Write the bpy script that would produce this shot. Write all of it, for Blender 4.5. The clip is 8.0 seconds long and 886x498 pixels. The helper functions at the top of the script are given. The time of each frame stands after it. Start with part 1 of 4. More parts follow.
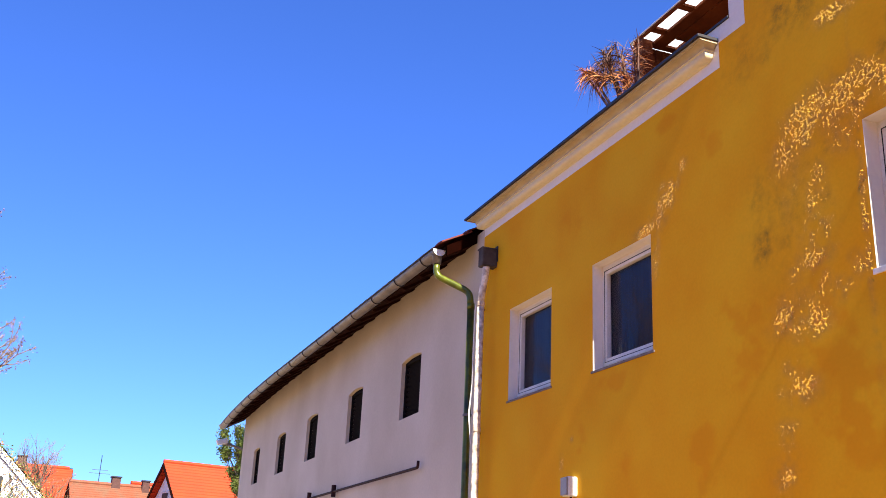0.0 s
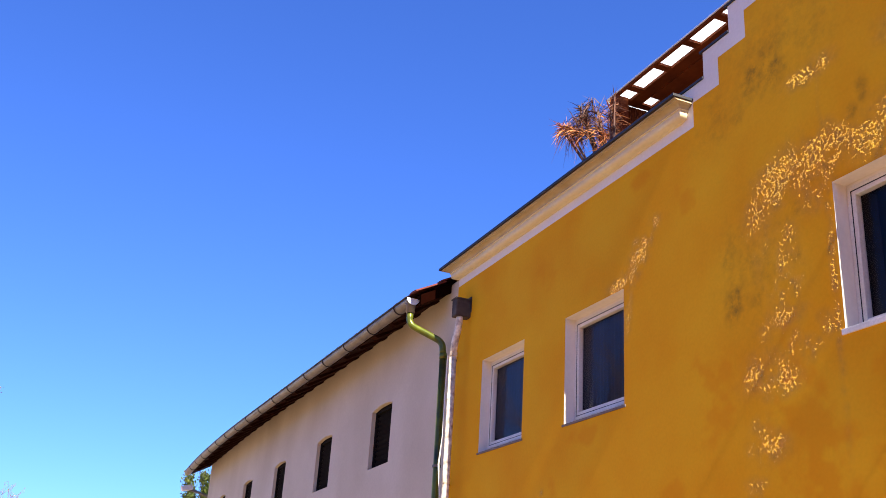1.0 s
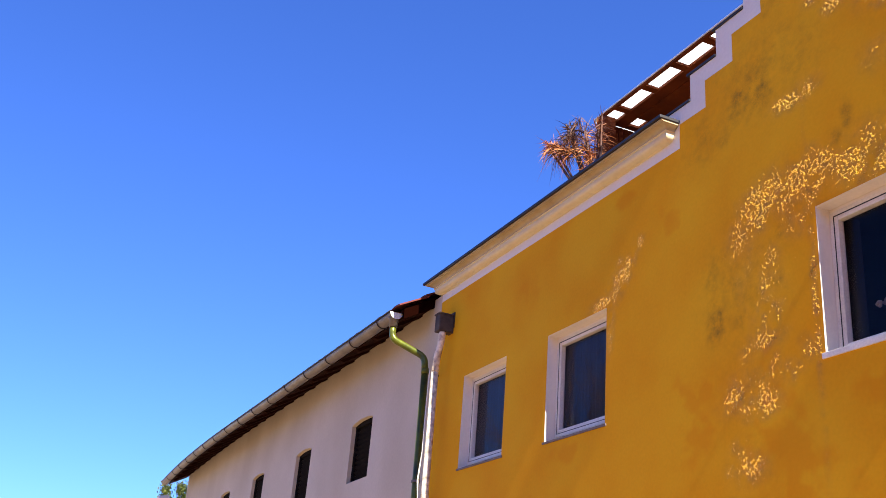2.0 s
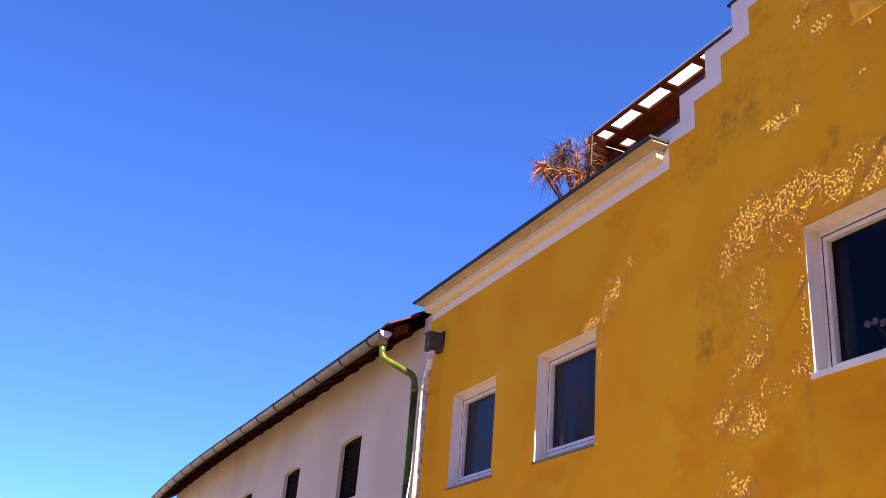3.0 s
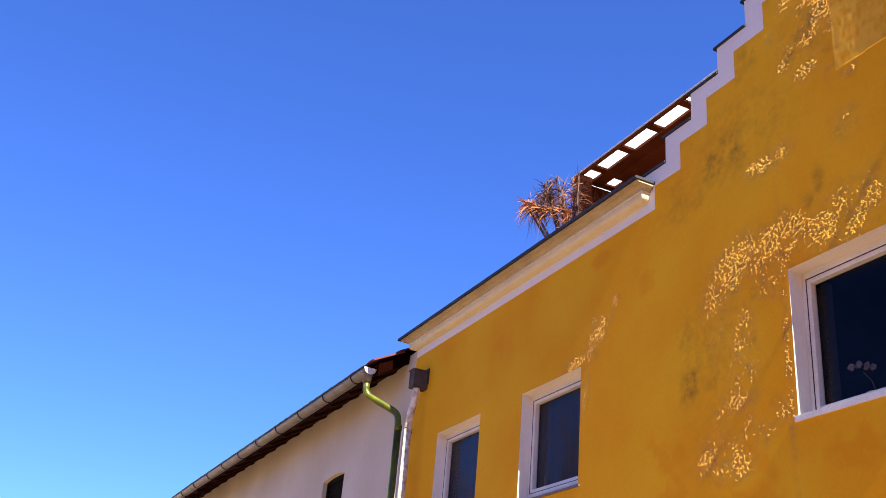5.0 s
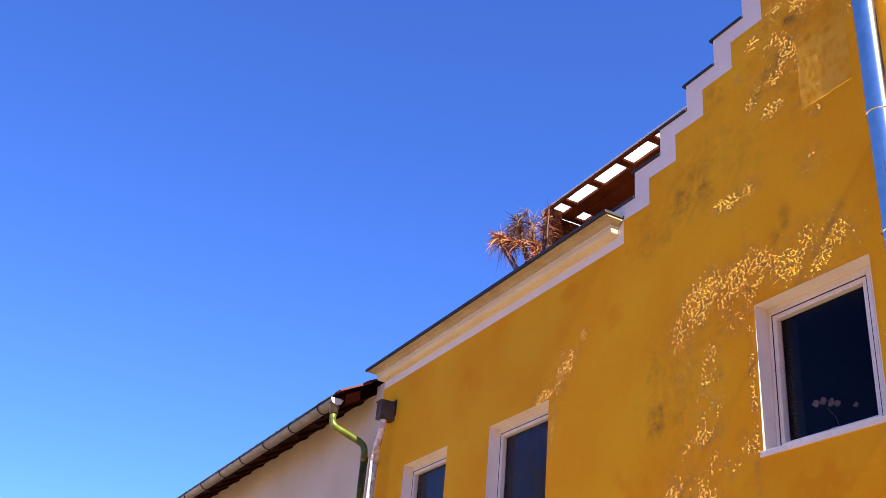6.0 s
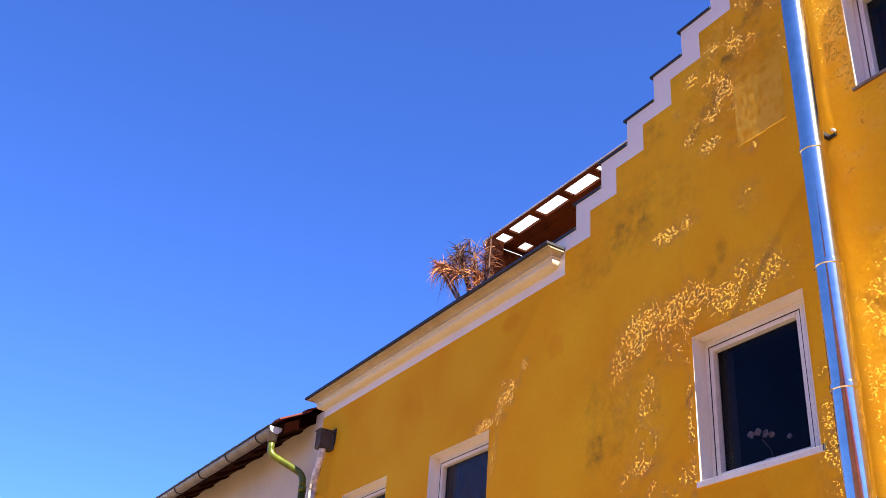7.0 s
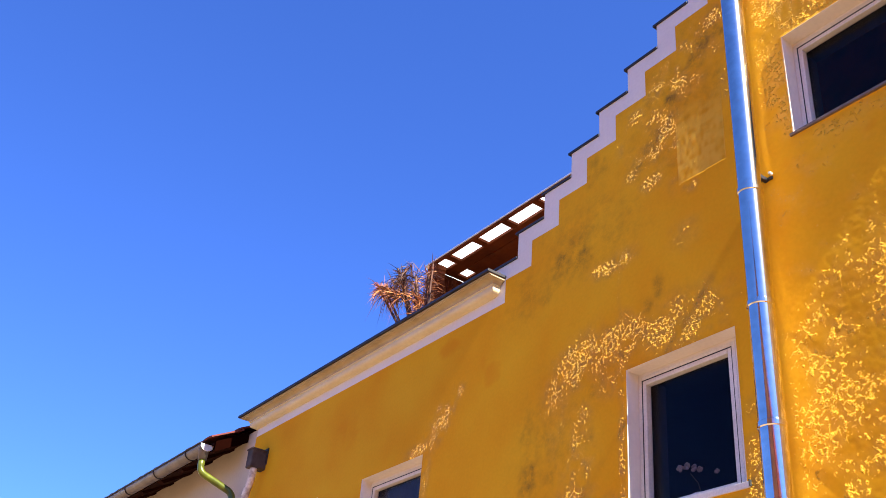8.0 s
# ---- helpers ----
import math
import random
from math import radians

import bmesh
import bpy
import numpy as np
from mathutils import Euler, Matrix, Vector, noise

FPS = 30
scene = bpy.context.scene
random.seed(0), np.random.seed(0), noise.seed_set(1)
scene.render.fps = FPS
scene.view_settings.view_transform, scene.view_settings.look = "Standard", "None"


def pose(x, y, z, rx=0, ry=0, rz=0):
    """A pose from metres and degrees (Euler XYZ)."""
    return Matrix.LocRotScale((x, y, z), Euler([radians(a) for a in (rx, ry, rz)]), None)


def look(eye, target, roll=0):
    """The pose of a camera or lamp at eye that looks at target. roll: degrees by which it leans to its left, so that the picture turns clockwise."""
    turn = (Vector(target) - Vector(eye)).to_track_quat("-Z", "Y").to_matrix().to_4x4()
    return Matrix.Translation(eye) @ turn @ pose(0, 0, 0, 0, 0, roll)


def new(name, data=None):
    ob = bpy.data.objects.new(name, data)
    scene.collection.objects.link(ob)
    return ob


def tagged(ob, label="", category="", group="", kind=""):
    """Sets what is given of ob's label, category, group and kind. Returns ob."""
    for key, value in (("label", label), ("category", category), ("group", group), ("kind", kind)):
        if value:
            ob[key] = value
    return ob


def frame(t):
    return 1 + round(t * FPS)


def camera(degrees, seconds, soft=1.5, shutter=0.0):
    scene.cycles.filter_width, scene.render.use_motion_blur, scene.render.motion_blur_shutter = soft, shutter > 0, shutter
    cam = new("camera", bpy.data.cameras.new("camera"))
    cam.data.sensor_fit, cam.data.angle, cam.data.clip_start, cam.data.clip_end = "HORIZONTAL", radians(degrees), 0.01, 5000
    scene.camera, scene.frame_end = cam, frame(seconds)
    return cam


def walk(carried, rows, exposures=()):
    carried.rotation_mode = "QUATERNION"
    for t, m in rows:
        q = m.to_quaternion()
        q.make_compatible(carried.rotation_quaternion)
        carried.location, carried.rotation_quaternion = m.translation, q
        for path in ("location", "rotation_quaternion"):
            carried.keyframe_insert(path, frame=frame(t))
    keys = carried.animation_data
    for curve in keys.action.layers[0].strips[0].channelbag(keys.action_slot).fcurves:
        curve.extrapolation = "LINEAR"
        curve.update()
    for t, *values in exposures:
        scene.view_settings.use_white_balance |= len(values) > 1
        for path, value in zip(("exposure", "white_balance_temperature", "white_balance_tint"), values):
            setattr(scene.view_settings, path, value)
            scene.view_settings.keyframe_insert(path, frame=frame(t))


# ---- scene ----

# camera and walk: a hand-held camera that turns on the spot
cam = camera(47.6, 8.0, soft=0.6)
PATH = [
    (0.0, -0.028, -3.976, 1.602, 68.22, 18.88, -2.62), (0.5, -0.017, -3.980, 1.603, 67.10, 20.50, -2.99),
    (1.0, -0.008, -3.994, 1.601, 66.29, 21.76, -3.50), (1.5, -0.006, -3.997, 1.597, 65.35, 22.28, -4.29),
    (3.0, 0.000, -3.997, 1.596, 64.32, 23.83, -4.51), (3.5, 0.002, -4.008, 1.592, 64.02, 24.54, -4.69),
    (4.0, 0.003, -4.001, 1.604, 64.19, 24.96, -4.33), (5.5, -0.003, -3.988, 1.603, 62.49, 26.87, -5.13),
    (6.0, -0.001, -3.991, 1.602, 61.32, 27.95, -4.95), (6.5, -0.002, -4.005, 1.600, 59.33, 29.09, -4.71),
    (7.0, 0.009, -4.014, 1.602, 57.98, 29.79, -4.01), (7.5, 0.020, -4.021, 1.601, 56.01, 30.59, -4.29),
    (8.0, 0.030, -4.022, 1.596, 53.85, 31.44, -4.57)]
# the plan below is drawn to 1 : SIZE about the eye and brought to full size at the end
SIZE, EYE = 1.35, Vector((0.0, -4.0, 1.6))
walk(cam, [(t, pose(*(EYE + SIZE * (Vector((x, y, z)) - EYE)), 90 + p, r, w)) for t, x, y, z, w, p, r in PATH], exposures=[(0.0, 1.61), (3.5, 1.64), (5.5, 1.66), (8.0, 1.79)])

# world and sun: a clear spring day, the sun almost in line with the street front
SUN_UP, SUN_OFF = 45.0, 0.8
world = bpy.data.worlds.new("world")
scene.world = world
world.use_nodes = True
wn = world.node_tree.nodes
sky = wn.new("ShaderNodeTexSky")
sky.sky_type, sky.sun_disc = "NISHITA", False
sky.sun_elevation, sky.sun_rotation = radians(SUN_UP), radians(90 + SUN_OFF)
sky.air_density, sky.dust_density, sky.ozone_density = 1.0, 0.2, 3.0
deep = wn.new("ShaderNodeMix")
deep.data_type, deep.blend_type = "RGBA", "MULTIPLY"
deep.inputs["Factor"].default_value = 1.0
deep.inputs["B"].default_value = (0.49, 0.795, 1.65, 1)
world.node_tree.links.new(sky.outputs[0], deep.inputs["A"])
world.node_tree.links.new(deep.outputs["Result"], wn["Background"].inputs[0])
wn["Background"].inputs[1].default_value = 0.0542
sun = new("sun", bpy.data.lights.new("sun", "SUN"))
sun.data.energy, sun.data.angle, sun.data.color = 5.0, radians(0.5), (1.0, 0.95, 0.80)
toward = Vector((math.cos(radians(SUN_UP)) * math.cos(radians(SUN_OFF)), -math.cos(radians(SUN_UP)) * math.sin(radians(SUN_OFF)), math.sin(radians(SUN_UP))))
sun.matrix_world = look(toward * 50, (0, 0, 0))


# ---- materials ----
def material(name, colour, rough=0.7, metal=0.0, spots=None, scale=6.0, grain=60.0, bump=0.15, depth=0.004, spec=0.5, detail=6.0, random_tint=0.0, speckle=0.35):
    """A surface with colour variation at two scales and a fine relief. spots: the second colour that the stains bring."""
    mat = bpy.data.materials.new(name)
    mat.use_nodes = True
    nt = mat.node_tree
    n, l = nt.nodes, nt.links
    b = n["Principled BSDF"]
    b.inputs["Roughness"].default_value, b.inputs["Metallic"].default_value = rough, metal
    b.inputs["Specular IOR Level"].default_value = spec
    co = n.new("ShaderNodeTexCoord")
    big, fine = n.new("ShaderNodeTexNoise"), n.new("ShaderNodeTexNoise")
    for node, s in ((big, scale), (fine, grain)):
        node.inputs["Scale"].default_value, node.inputs["Detail"].default_value = s, detail
        l.new(co.outputs["Object"], node.inputs["Vector"])
    ramp = n.new("ShaderNodeMapRange")
    ramp.inputs["From Min"].default_value, ramp.inputs["From Max"].default_value = 0.35, 0.72
    l.new(big.outputs["Fac"], ramp.inputs["Value"])
    mix = n.new("ShaderNodeMix")
    mix.data_type = "RGBA"
    mix.inputs["A"].default_value = (*colour, 1)
    mix.inputs["B"].default_value = (*(spots or [c * 0.8 for c in colour]), 1)
    l.new(ramp.outputs["Result"], mix.inputs["Factor"])
    grainy = n.new("ShaderNodeMix")
    grainy.data_type, grainy.blend_type = "RGBA", "MULTIPLY"
    grainy.inputs["Factor"].default_value = speckle
    l.new(mix.outputs["Result"], grainy.inputs["A"])
    l.new(fine.outputs["Fac"], grainy.inputs["B"])
    gain = n.new("ShaderNodeMix")
    gain.data_type, gain.blend_type = "RGBA", "MULTIPLY"
    gain.inputs["Factor"].default_value = 1.0
    gain.inputs["B"].default_value = (*[1 / (1 - 0.5 * speckle)] * 3, 1)
    l.new(grainy.outputs["Result"], gain.inputs["A"])
    out = gain.outputs["Result"]
    if random_tint:
        info, span, tint = n.new("ShaderNodeObjectInfo"), n.new("ShaderNodeMapRange"), n.new("ShaderNodeMix")
        span.inputs["To Min"].default_value, span.inputs["To Max"].default_value = 1 - random_tint, 1 + random_tint
        tint.data_type, tint.blend_type = "RGBA", "MULTIPLY"
        tint.inputs["Factor"].default_value = 1.0
        l.new(info.outputs["Random"], span.inputs["Value"])
        l.new(out, tint.inputs["A"])
        l.new(span.outputs["Result"], tint.inputs["B"])
        out = tint.outputs["Result"]
    l.new(out, b.inputs["Base Color"])
    bp = n.new("ShaderNodeBump")
    bp.inputs["Strength"].default_value, bp.inputs["Distance"].default_value = bump, depth
    l.new(fine.outputs["Fac"], bp.inputs["Height"])
    l.new(bp.outputs["Normal"], b.inputs["Normal"])
    return mat


def yellow_plaster():
    """Ochre render; 'rough' says where it is coarse, another mask where stains and painted grain gaps sit."""
    mat = material("yellow_plaster", (0.84, 0.428, 0.014), 0.8, spots=(0.785, 0.315, 0.006), scale=1.1, grain=45, bump=0.0, spec=0.1, speckle=0.14)
    mat.cycles.use_bump_map_correction = False
    n, l = mat.node_tree.nodes, mat.node_tree.links
    b = n["Principled BSDF"]
    co = n["Texture Coordinate"]
    rough, stain_gap = n.new("ShaderNodeAttribute"), n.new("ShaderNodeAttribute")
    rough.attribute_name, stain_gap.attribute_name = "rough", "stain_gap"
    # algae, soot and painted dark between sunlit grains, in a blotchy pattern
    blot = n.new("ShaderNodeTexNoise")
    blot.inputs["Scale"].default_value, blot.inputs["Detail"].default_value, blot.inputs["Roughness"].default_value = 9.0, 12.0, 0.78
    l.new(co.outputs["Object"], blot.inputs["Vector"])
    cut = n.new("ShaderNodeMapRange")
    cut.inputs["From Min"].default_value, cut.inputs["From Max"].default_value = 0.38, 0.62
    l.new(blot.outputs["Fac"], cut.inputs["Value"])
    amount = n.new("ShaderNodeMath")
    amount.operation = "MULTIPLY"
    l.new(cut.outputs["Result"], amount.inputs[0])
    l.new(stain_gap.outputs["Fac"], amount.inputs[1])
    darkened = n.new("ShaderNodeMix")
    darkened.data_type = "RGBA"
    darkened.inputs["B"].default_value = (0.10, 0.072, 0.022, 1)
    old = b.inputs["Base Color"].links[0].from_socket
    l.new(old, darkened.inputs["A"])
    l.new(amount.outputs[0], darkened.inputs["Factor"])
    l.new(darkened.outputs["Result"], b.inputs["Base Color"])
    # damp, redder patches
    damp, wet = n.new("ShaderNodeAttribute"), n.new("ShaderNodeMix")
    damp.attribute_name = "damp"
    wet.data_type = "RGBA"
    wet.inputs["B"].default_value = (0.74, 0.25, 0.005, 1)
    l.new(darkened.outputs["Result"], wet.inputs["A"])
    l.new(damp.outputs["Fac"], wet.inputs["Factor"])
    l.new(wet.outputs["Result"], b.inputs["Base Color"])
    # a patch brushed over in a paler tone
    pale, brushed = n.new("ShaderNodeAttribute"), n.new("ShaderNodeMix")
    pale.attribute_name = "pale"
    brushed.data_type = "RGBA"
    brushed.inputs["B"].default_value = (0.90, 0.54, 0.07, 1)
    l.new(wet.outputs["Result"], brushed.inputs["A"])
    l.new(pale.outputs["Fac"], brushed.inputs["Factor"])
    l.new(brushed.outputs["Result"], b.inputs["Base Color"])
    # coarse coat: hard-edged grains that stand closer where the coat is thick
    grit, press, mesa = n.new("ShaderNodeTexNoise"), n.new("ShaderNodeMath"), n.new("ShaderNodeMapRange")
    grit.inputs["Scale"].default_value, grit.inputs["Detail"].default_value, grit.inputs["Roughness"].default_value = 47, 3.0, 0.6
    l.new(co.outputs["Object"], grit.inputs["Vector"])
    press.operation = "MULTIPLY_ADD"
    press.inputs[1].default_value = 0.20
    l.new(rough.outputs["Fac"], press.inputs[0])
    l.new(grit.outputs["Fac"], press.inputs[2])
    mesa.inputs["From Min"].default_value, mesa.inputs["From Max"].default_value = 0.722, 0.825
    l.new(press.outputs[0], mesa.inputs["Value"])
    # fine sand over all of it
    fine, both = n.new("ShaderNodeTexNoise"), n.new("ShaderNodeMath")
    fine.inputs["Scale"].default_value, fine.inputs["Detail"].default_value = 70, 5
    l.new(co.outputs["Object"], fine.inputs["Vector"])
    both.operation = "MULTIPLY_ADD"
    both.inputs[1].default_value = 0.02
    l.new(fine.outputs["Fac"], both.inputs[0])
    l.new(mesa.outputs["Result"], both.inputs[2])
    bp = n["Bump"]
    bp.inputs["Distance"].default_value, bp.inputs["Strength"].default_value = 0.014, 1.0
    # the grains are tinted paler: the sun's glint put into their colour
    gritty, tone = n.new("ShaderNodeMix"), n.new("ShaderNodeMath")
    gritty.data_type = "RGBA"
    gritty.inputs["B"].default_value = (0.92, 0.58, 0.10, 1)
    tone.operation = "MULTIPLY"
    tone.inputs[1].default_value = 0.28
    l.new(mesa.outputs["Result"], tone.inputs[0])
    l.new(brushed.outputs["Result"], gritty.inputs["A"])
    l.new(tone.outputs[0], gritty.inputs["Factor"])
    l.new(gritty.outputs["Result"], b.inputs["Base Color"])
    # the coarse grains are harder and shinier than the trowelled field
    shine, polish = n.new("ShaderNodeMapRange"), n.new("ShaderNodeMapRange")
    shine.inputs["To Min"].default_value, shine.inputs["To Max"].default_value = 0.08, 0.2
    polish.inputs["To Min"].default_value, polish.inputs["To Max"].default_value = 0.8, 0.45
    for node, socket in ((shine, "Specular IOR Level"), (polish, "Roughness")):
        l.new(rough.outputs["Fac"], node.inputs["Value"])
        l.new(node.outputs["Result"], b.inputs[socket])
    l.new(both.outputs[0], bp.inputs["Height"])
    return mat


def glass_material():
    mat = bpy.data.materials.new("window_glass")
    mat.use_nodes = True
    n, l = mat.node_tree.nodes, mat.node_tree.links
    n.remove(n["Principled BSDF"])
    clear, gloss, mix = n.new("ShaderNodeBsdfTransparent"), n.new("ShaderNodeBsdfGlossy"), n.new("ShaderNodeMixShader")
    graze, cube, span = n.new("ShaderNodeLayerWeight"), n.new("ShaderNodeMath"), n.new("ShaderNodeMapRange")
    clear.inputs[0].default_value = (0.86, 0.86, 0.88, 1)
    gloss.inputs["Roughness"].default_value = 0.02
    graze.inputs["Blend"].default_value = 0.5
    cube.operation = "POWER"
    cube.inputs[1].default_value = 3.0
    span.inputs["To Min"].default_value, span.inputs["To Max"].default_value = 0.006, 0.17
    l.new(graze.outputs["Facing"], cube.inputs[0])
    l.new(cube.outputs[0], span.inputs["Value"])
    l.new(span.outputs["Result"], mix.inputs[0])
    l.new(clear.outputs[0], mix.inputs[1])
    l.new(gloss.outputs[0], mix.inputs[2])
    l.new(mix.outputs[0], n["Material Output"].inputs[0])
    return mat


def translucent_material():
    mat = material("frosted_sheet", (0.9, 0.9, 0.9), 0.5, bump=0.05)
    n, l = mat.node_tree.nodes, mat.node_tree.links
    tr, add = n.new("ShaderNodeBsdfTranslucent"), n.new("ShaderNodeMixShader")
    tr.inputs[0].default_value = (0.95, 0.95, 0.95, 1)
    add.inputs[0].default_value = 0.85
    l.new(n["Principled BSDF"].outputs[0], add.inputs[1])
    l.new(tr.outputs[0], add.inputs[2])
    l.new(add.outputs[0], n["Material Output"].inputs[0])
    return mat


YELLOW = yellow_plaster()
GLASS = glass_material()
SHEET = translucent_material()
TRIM = material("trim_paint", (0.86, 0.78, 0.67), 0.75, spots=(0.81, 0.73, 0.62), scale=2.5, grain=40, bump=0.05, speckle=0.15)
# darker copy of the cornice cream: the soffit's shade put into colour
CORNICE_SHADED = material("shaded_cornice_paint", (0.50, 0.41, 0.25), 0.7, spots=(0.38, 0.29, 0.16), scale=4.0, grain=30, bump=0.1, speckle=0.25)
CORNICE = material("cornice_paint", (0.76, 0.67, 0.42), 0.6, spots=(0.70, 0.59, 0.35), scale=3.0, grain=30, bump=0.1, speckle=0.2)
WHITE_WALL = material("white_plaster", (0.68, 0.59, 0.47), 0.8, spots=(0.56, 0.47, 0.35), scale=0.7, grain=35, bump=0.05, depth=0.004, spec=0.15, speckle=0.15)
PVC = material("white_frame", (0.84, 0.79, 0.70), 0.35, scale=4, grain=80, bump=0.03)
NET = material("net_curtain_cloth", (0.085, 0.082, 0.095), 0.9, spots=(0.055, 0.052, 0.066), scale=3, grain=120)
# lamp front greyer than its white housing: its shaded side painted in
LAMP_SHADED_FRONT = material("shaded_lamp_front", (0.30, 0.28, 0.27), 0.4, scale=9)
# brown of the sill strips, with the shade beneath them put into it
SILL = material("brown_sill", (0.17, 0.12, 0.10), 0.6, spots=(0.11, 0.08, 0.07), scale=9)
GASKET = material("black_gasket", (0.02, 0.02, 0.02), 0.6)
# rooms and inner reveals near-black: their lack of light is in the colour
DARK = material("room_shade_paint", (0.03, 0.025, 0.03), 0.9)
CAP = material("dark_sheet_metal", (0.022, 0.022, 0.030), 0.55, 0.4, spots=(0.045, 0.04, 0.042), scale=5)
STEEL = material("bright_steel", (0.80, 0.74, 0.62), 0.13, 1.0, spots=(0.70, 0.66, 0.57), scale=9, grain=25, bump=0.03)
ZINC = material("weathered_zinc", (0.24, 0.21, 0.18), 0.5, 0.5, spots=(0.15, 0.13, 0.11), scale=5, grain=30, bump=0.12)
GREEN_METAL = material("green_coated_pipe", (0.17, 0.19, 0.015), 0.3, 0.35, spots=(0.035, 0.042, 0.012), scale=6, grain=35, bump=0.15)
LEAD = material("grey_hopper", (0.085, 0.066, 0.060), 0.7, 0.1, spots=(0.045, 0.035, 0.033), scale=12, grain=50, bump=0.2, spec=0.2)
FLAKED = material("flaking_white_pipe", (0.90, 0.78, 0.60), 0.7, spots=(0.22, 0.13, 0.08), scale=16, grain=45, bump=0.4)
LOUVRE = material("dark_louvre", (0.010, 0.009, 0.009), 0.95, spots=(0.018, 0.014, 0.012), scale=8, spec=0.05)
RUST = material("rust_red_pipe", (0.035, 0.009, 0.008), 0.7, 0.0, spots=(0.020, 0.007, 0.006), scale=9, spec=0.2)
BROWN = material("brown_timber", (0.16, 0.038, 0.010), 0.8, spots=(0.085, 0.020, 0.007), scale=4, grain=25, bump=0.3, spec=0.12)
TILE = material("red_roof_tile", (0.17, 0.024, 0.015), 0.8, spots=(0.09, 0.018, 0.013), scale=6, grain=40, bump=0.4, random_tint=0.25)
ORANGE = material("orange_roof_tile", (0.52, 0.044, 0.004), 0.85, spots=(0.40, 0.034, 0.004), scale=0.8, grain=12, bump=0.4, depth=0.02)
OLD_TILE = material("weathered_roof_tile", (0.24, 0.06, 0.024), 0.85, spots=(0.17, 0.085, 0.045), scale=1.5, grain=9, bump=0.4, depth=0.02)
HOUSE_WHITE = material("house_plaster", (0.82, 0.80, 0.74), 0.85, scale=1.0, grain=14, bump=0.2)
BRICK = material("chimney_brick", (0.075, 0.03, 0.024), 0.9, spots=(0.10, 0.045, 0.035), scale=5)
OCHRE = material("ochre_house_paint", (0.80, 0.34, 0.13), 0.85, spots=(0.5, 0.2, 0.07), scale=0.8, grain=12)
# dark leaves and stems; shadows among the leaves are put into this colour
DRY_SHADED = material("shaded_dry_leaf", (0.055, 0.022, 0.016), 0.7, spots=(0.16, 0.055, 0.025), scale=6, grain=40)
DARK_TIMBER = material("dark_eave_timber", (0.026, 0.006, 0.003), 0.9, spots=(0.015, 0.004, 0.002), scale=4, grain=25, bump=0.3, spec=0.05)
# verge board near-black: shade put into its colour, as the sun reaches it
VERGE_SHADED = material("shaded_verge_board", (0.009, 0.0019, 0.0011), 0.95, spots=(0.006, 0.0014, 0.0008), scale=5, spec=0.0)
BARK = material("bark", (0.12, 0.075, 0.05), 0.9, spots=(0.2, 0.14, 0.1), scale=12, bump=0.5)
BUD = material("budding_leaf", (0.34, 0.16, 0.05), 0.7, spots=(0.42, 0.26, 0.08), scale=3)
LEAF = material("green_leaf", (0.055, 0.09, 0.012), 0.6, spots=(0.15, 0.16, 0.02), scale=2)
DRY = material("dry_leaf", (0.70, 0.23, 0.045), 0.7, spots=(0.12, 0.04, 0.02), scale=5, grain=40)
PETAL = material("pale_petal", (0.24, 0.16, 0.12), 0.6, spots=(0.3, 0.2, 0.2), scale=30)
# unseen ground: its warm tones are set to bounce light onto the fronts
ASPHALT = material("asphalt", (0.20, 0.12, 0.065), 0.9, spots=(0.165, 0.10, 0.05), scale=0.8, grain=120, bump=0.4)
PAVING = material("paving", (0.38, 0.25, 0.15), 0.9, spots=(0.33, 0.21, 0.125), scale=1.5, grain=60, bump=0.3)
LAMP_WHITE = material("white_enamel", (0.8, 0.8, 0.8), 0.3, scale=9)


# ---- mesh helpers ----
def part(name, bm, mat, parent=None, label="", smooth=False):
    """Links a bmesh as one mesh object, under parent if there is one."""
    me = bpy.data.meshes.new(name)
    bmesh.ops.recalc_face_normals(bm, faces=bm.faces[:])
    for f in bm.faces:
        f.smooth = smooth
    bm.to_mesh(me)
    bm.free()
    me.materials.append(mat)
    ob = new(name, me)
    if parent:
        ob.parent = parent
    return tagged(ob, label) if label else ob


def box(bm, x0, x1, y0, y1, z0, z1, bevel=0.0):
    vs = bmesh.ops.create_cube(bm, size=1.0, matrix=Matrix.Translation(((x0 + x1) / 2, (y0 + y1) / 2, (z0 + z1) / 2)) @ Matrix.Diagonal((abs(x1 - x0), abs(y1 - y0), abs(z1 - z0), 1)))["verts"]
    if bevel:
        edges = list({e for v in vs for e in v.link_edges})
        bmesh.ops.bevel(bm, geom=edges, offset=bevel, segments=2, profile=0.5, affect="EDGES")
    return bm


def boxes(*rows, bevel=0.0):
    bm = bmesh.new()
    for r in rows:
        box(bm, *r, bevel=bevel)
    return bm


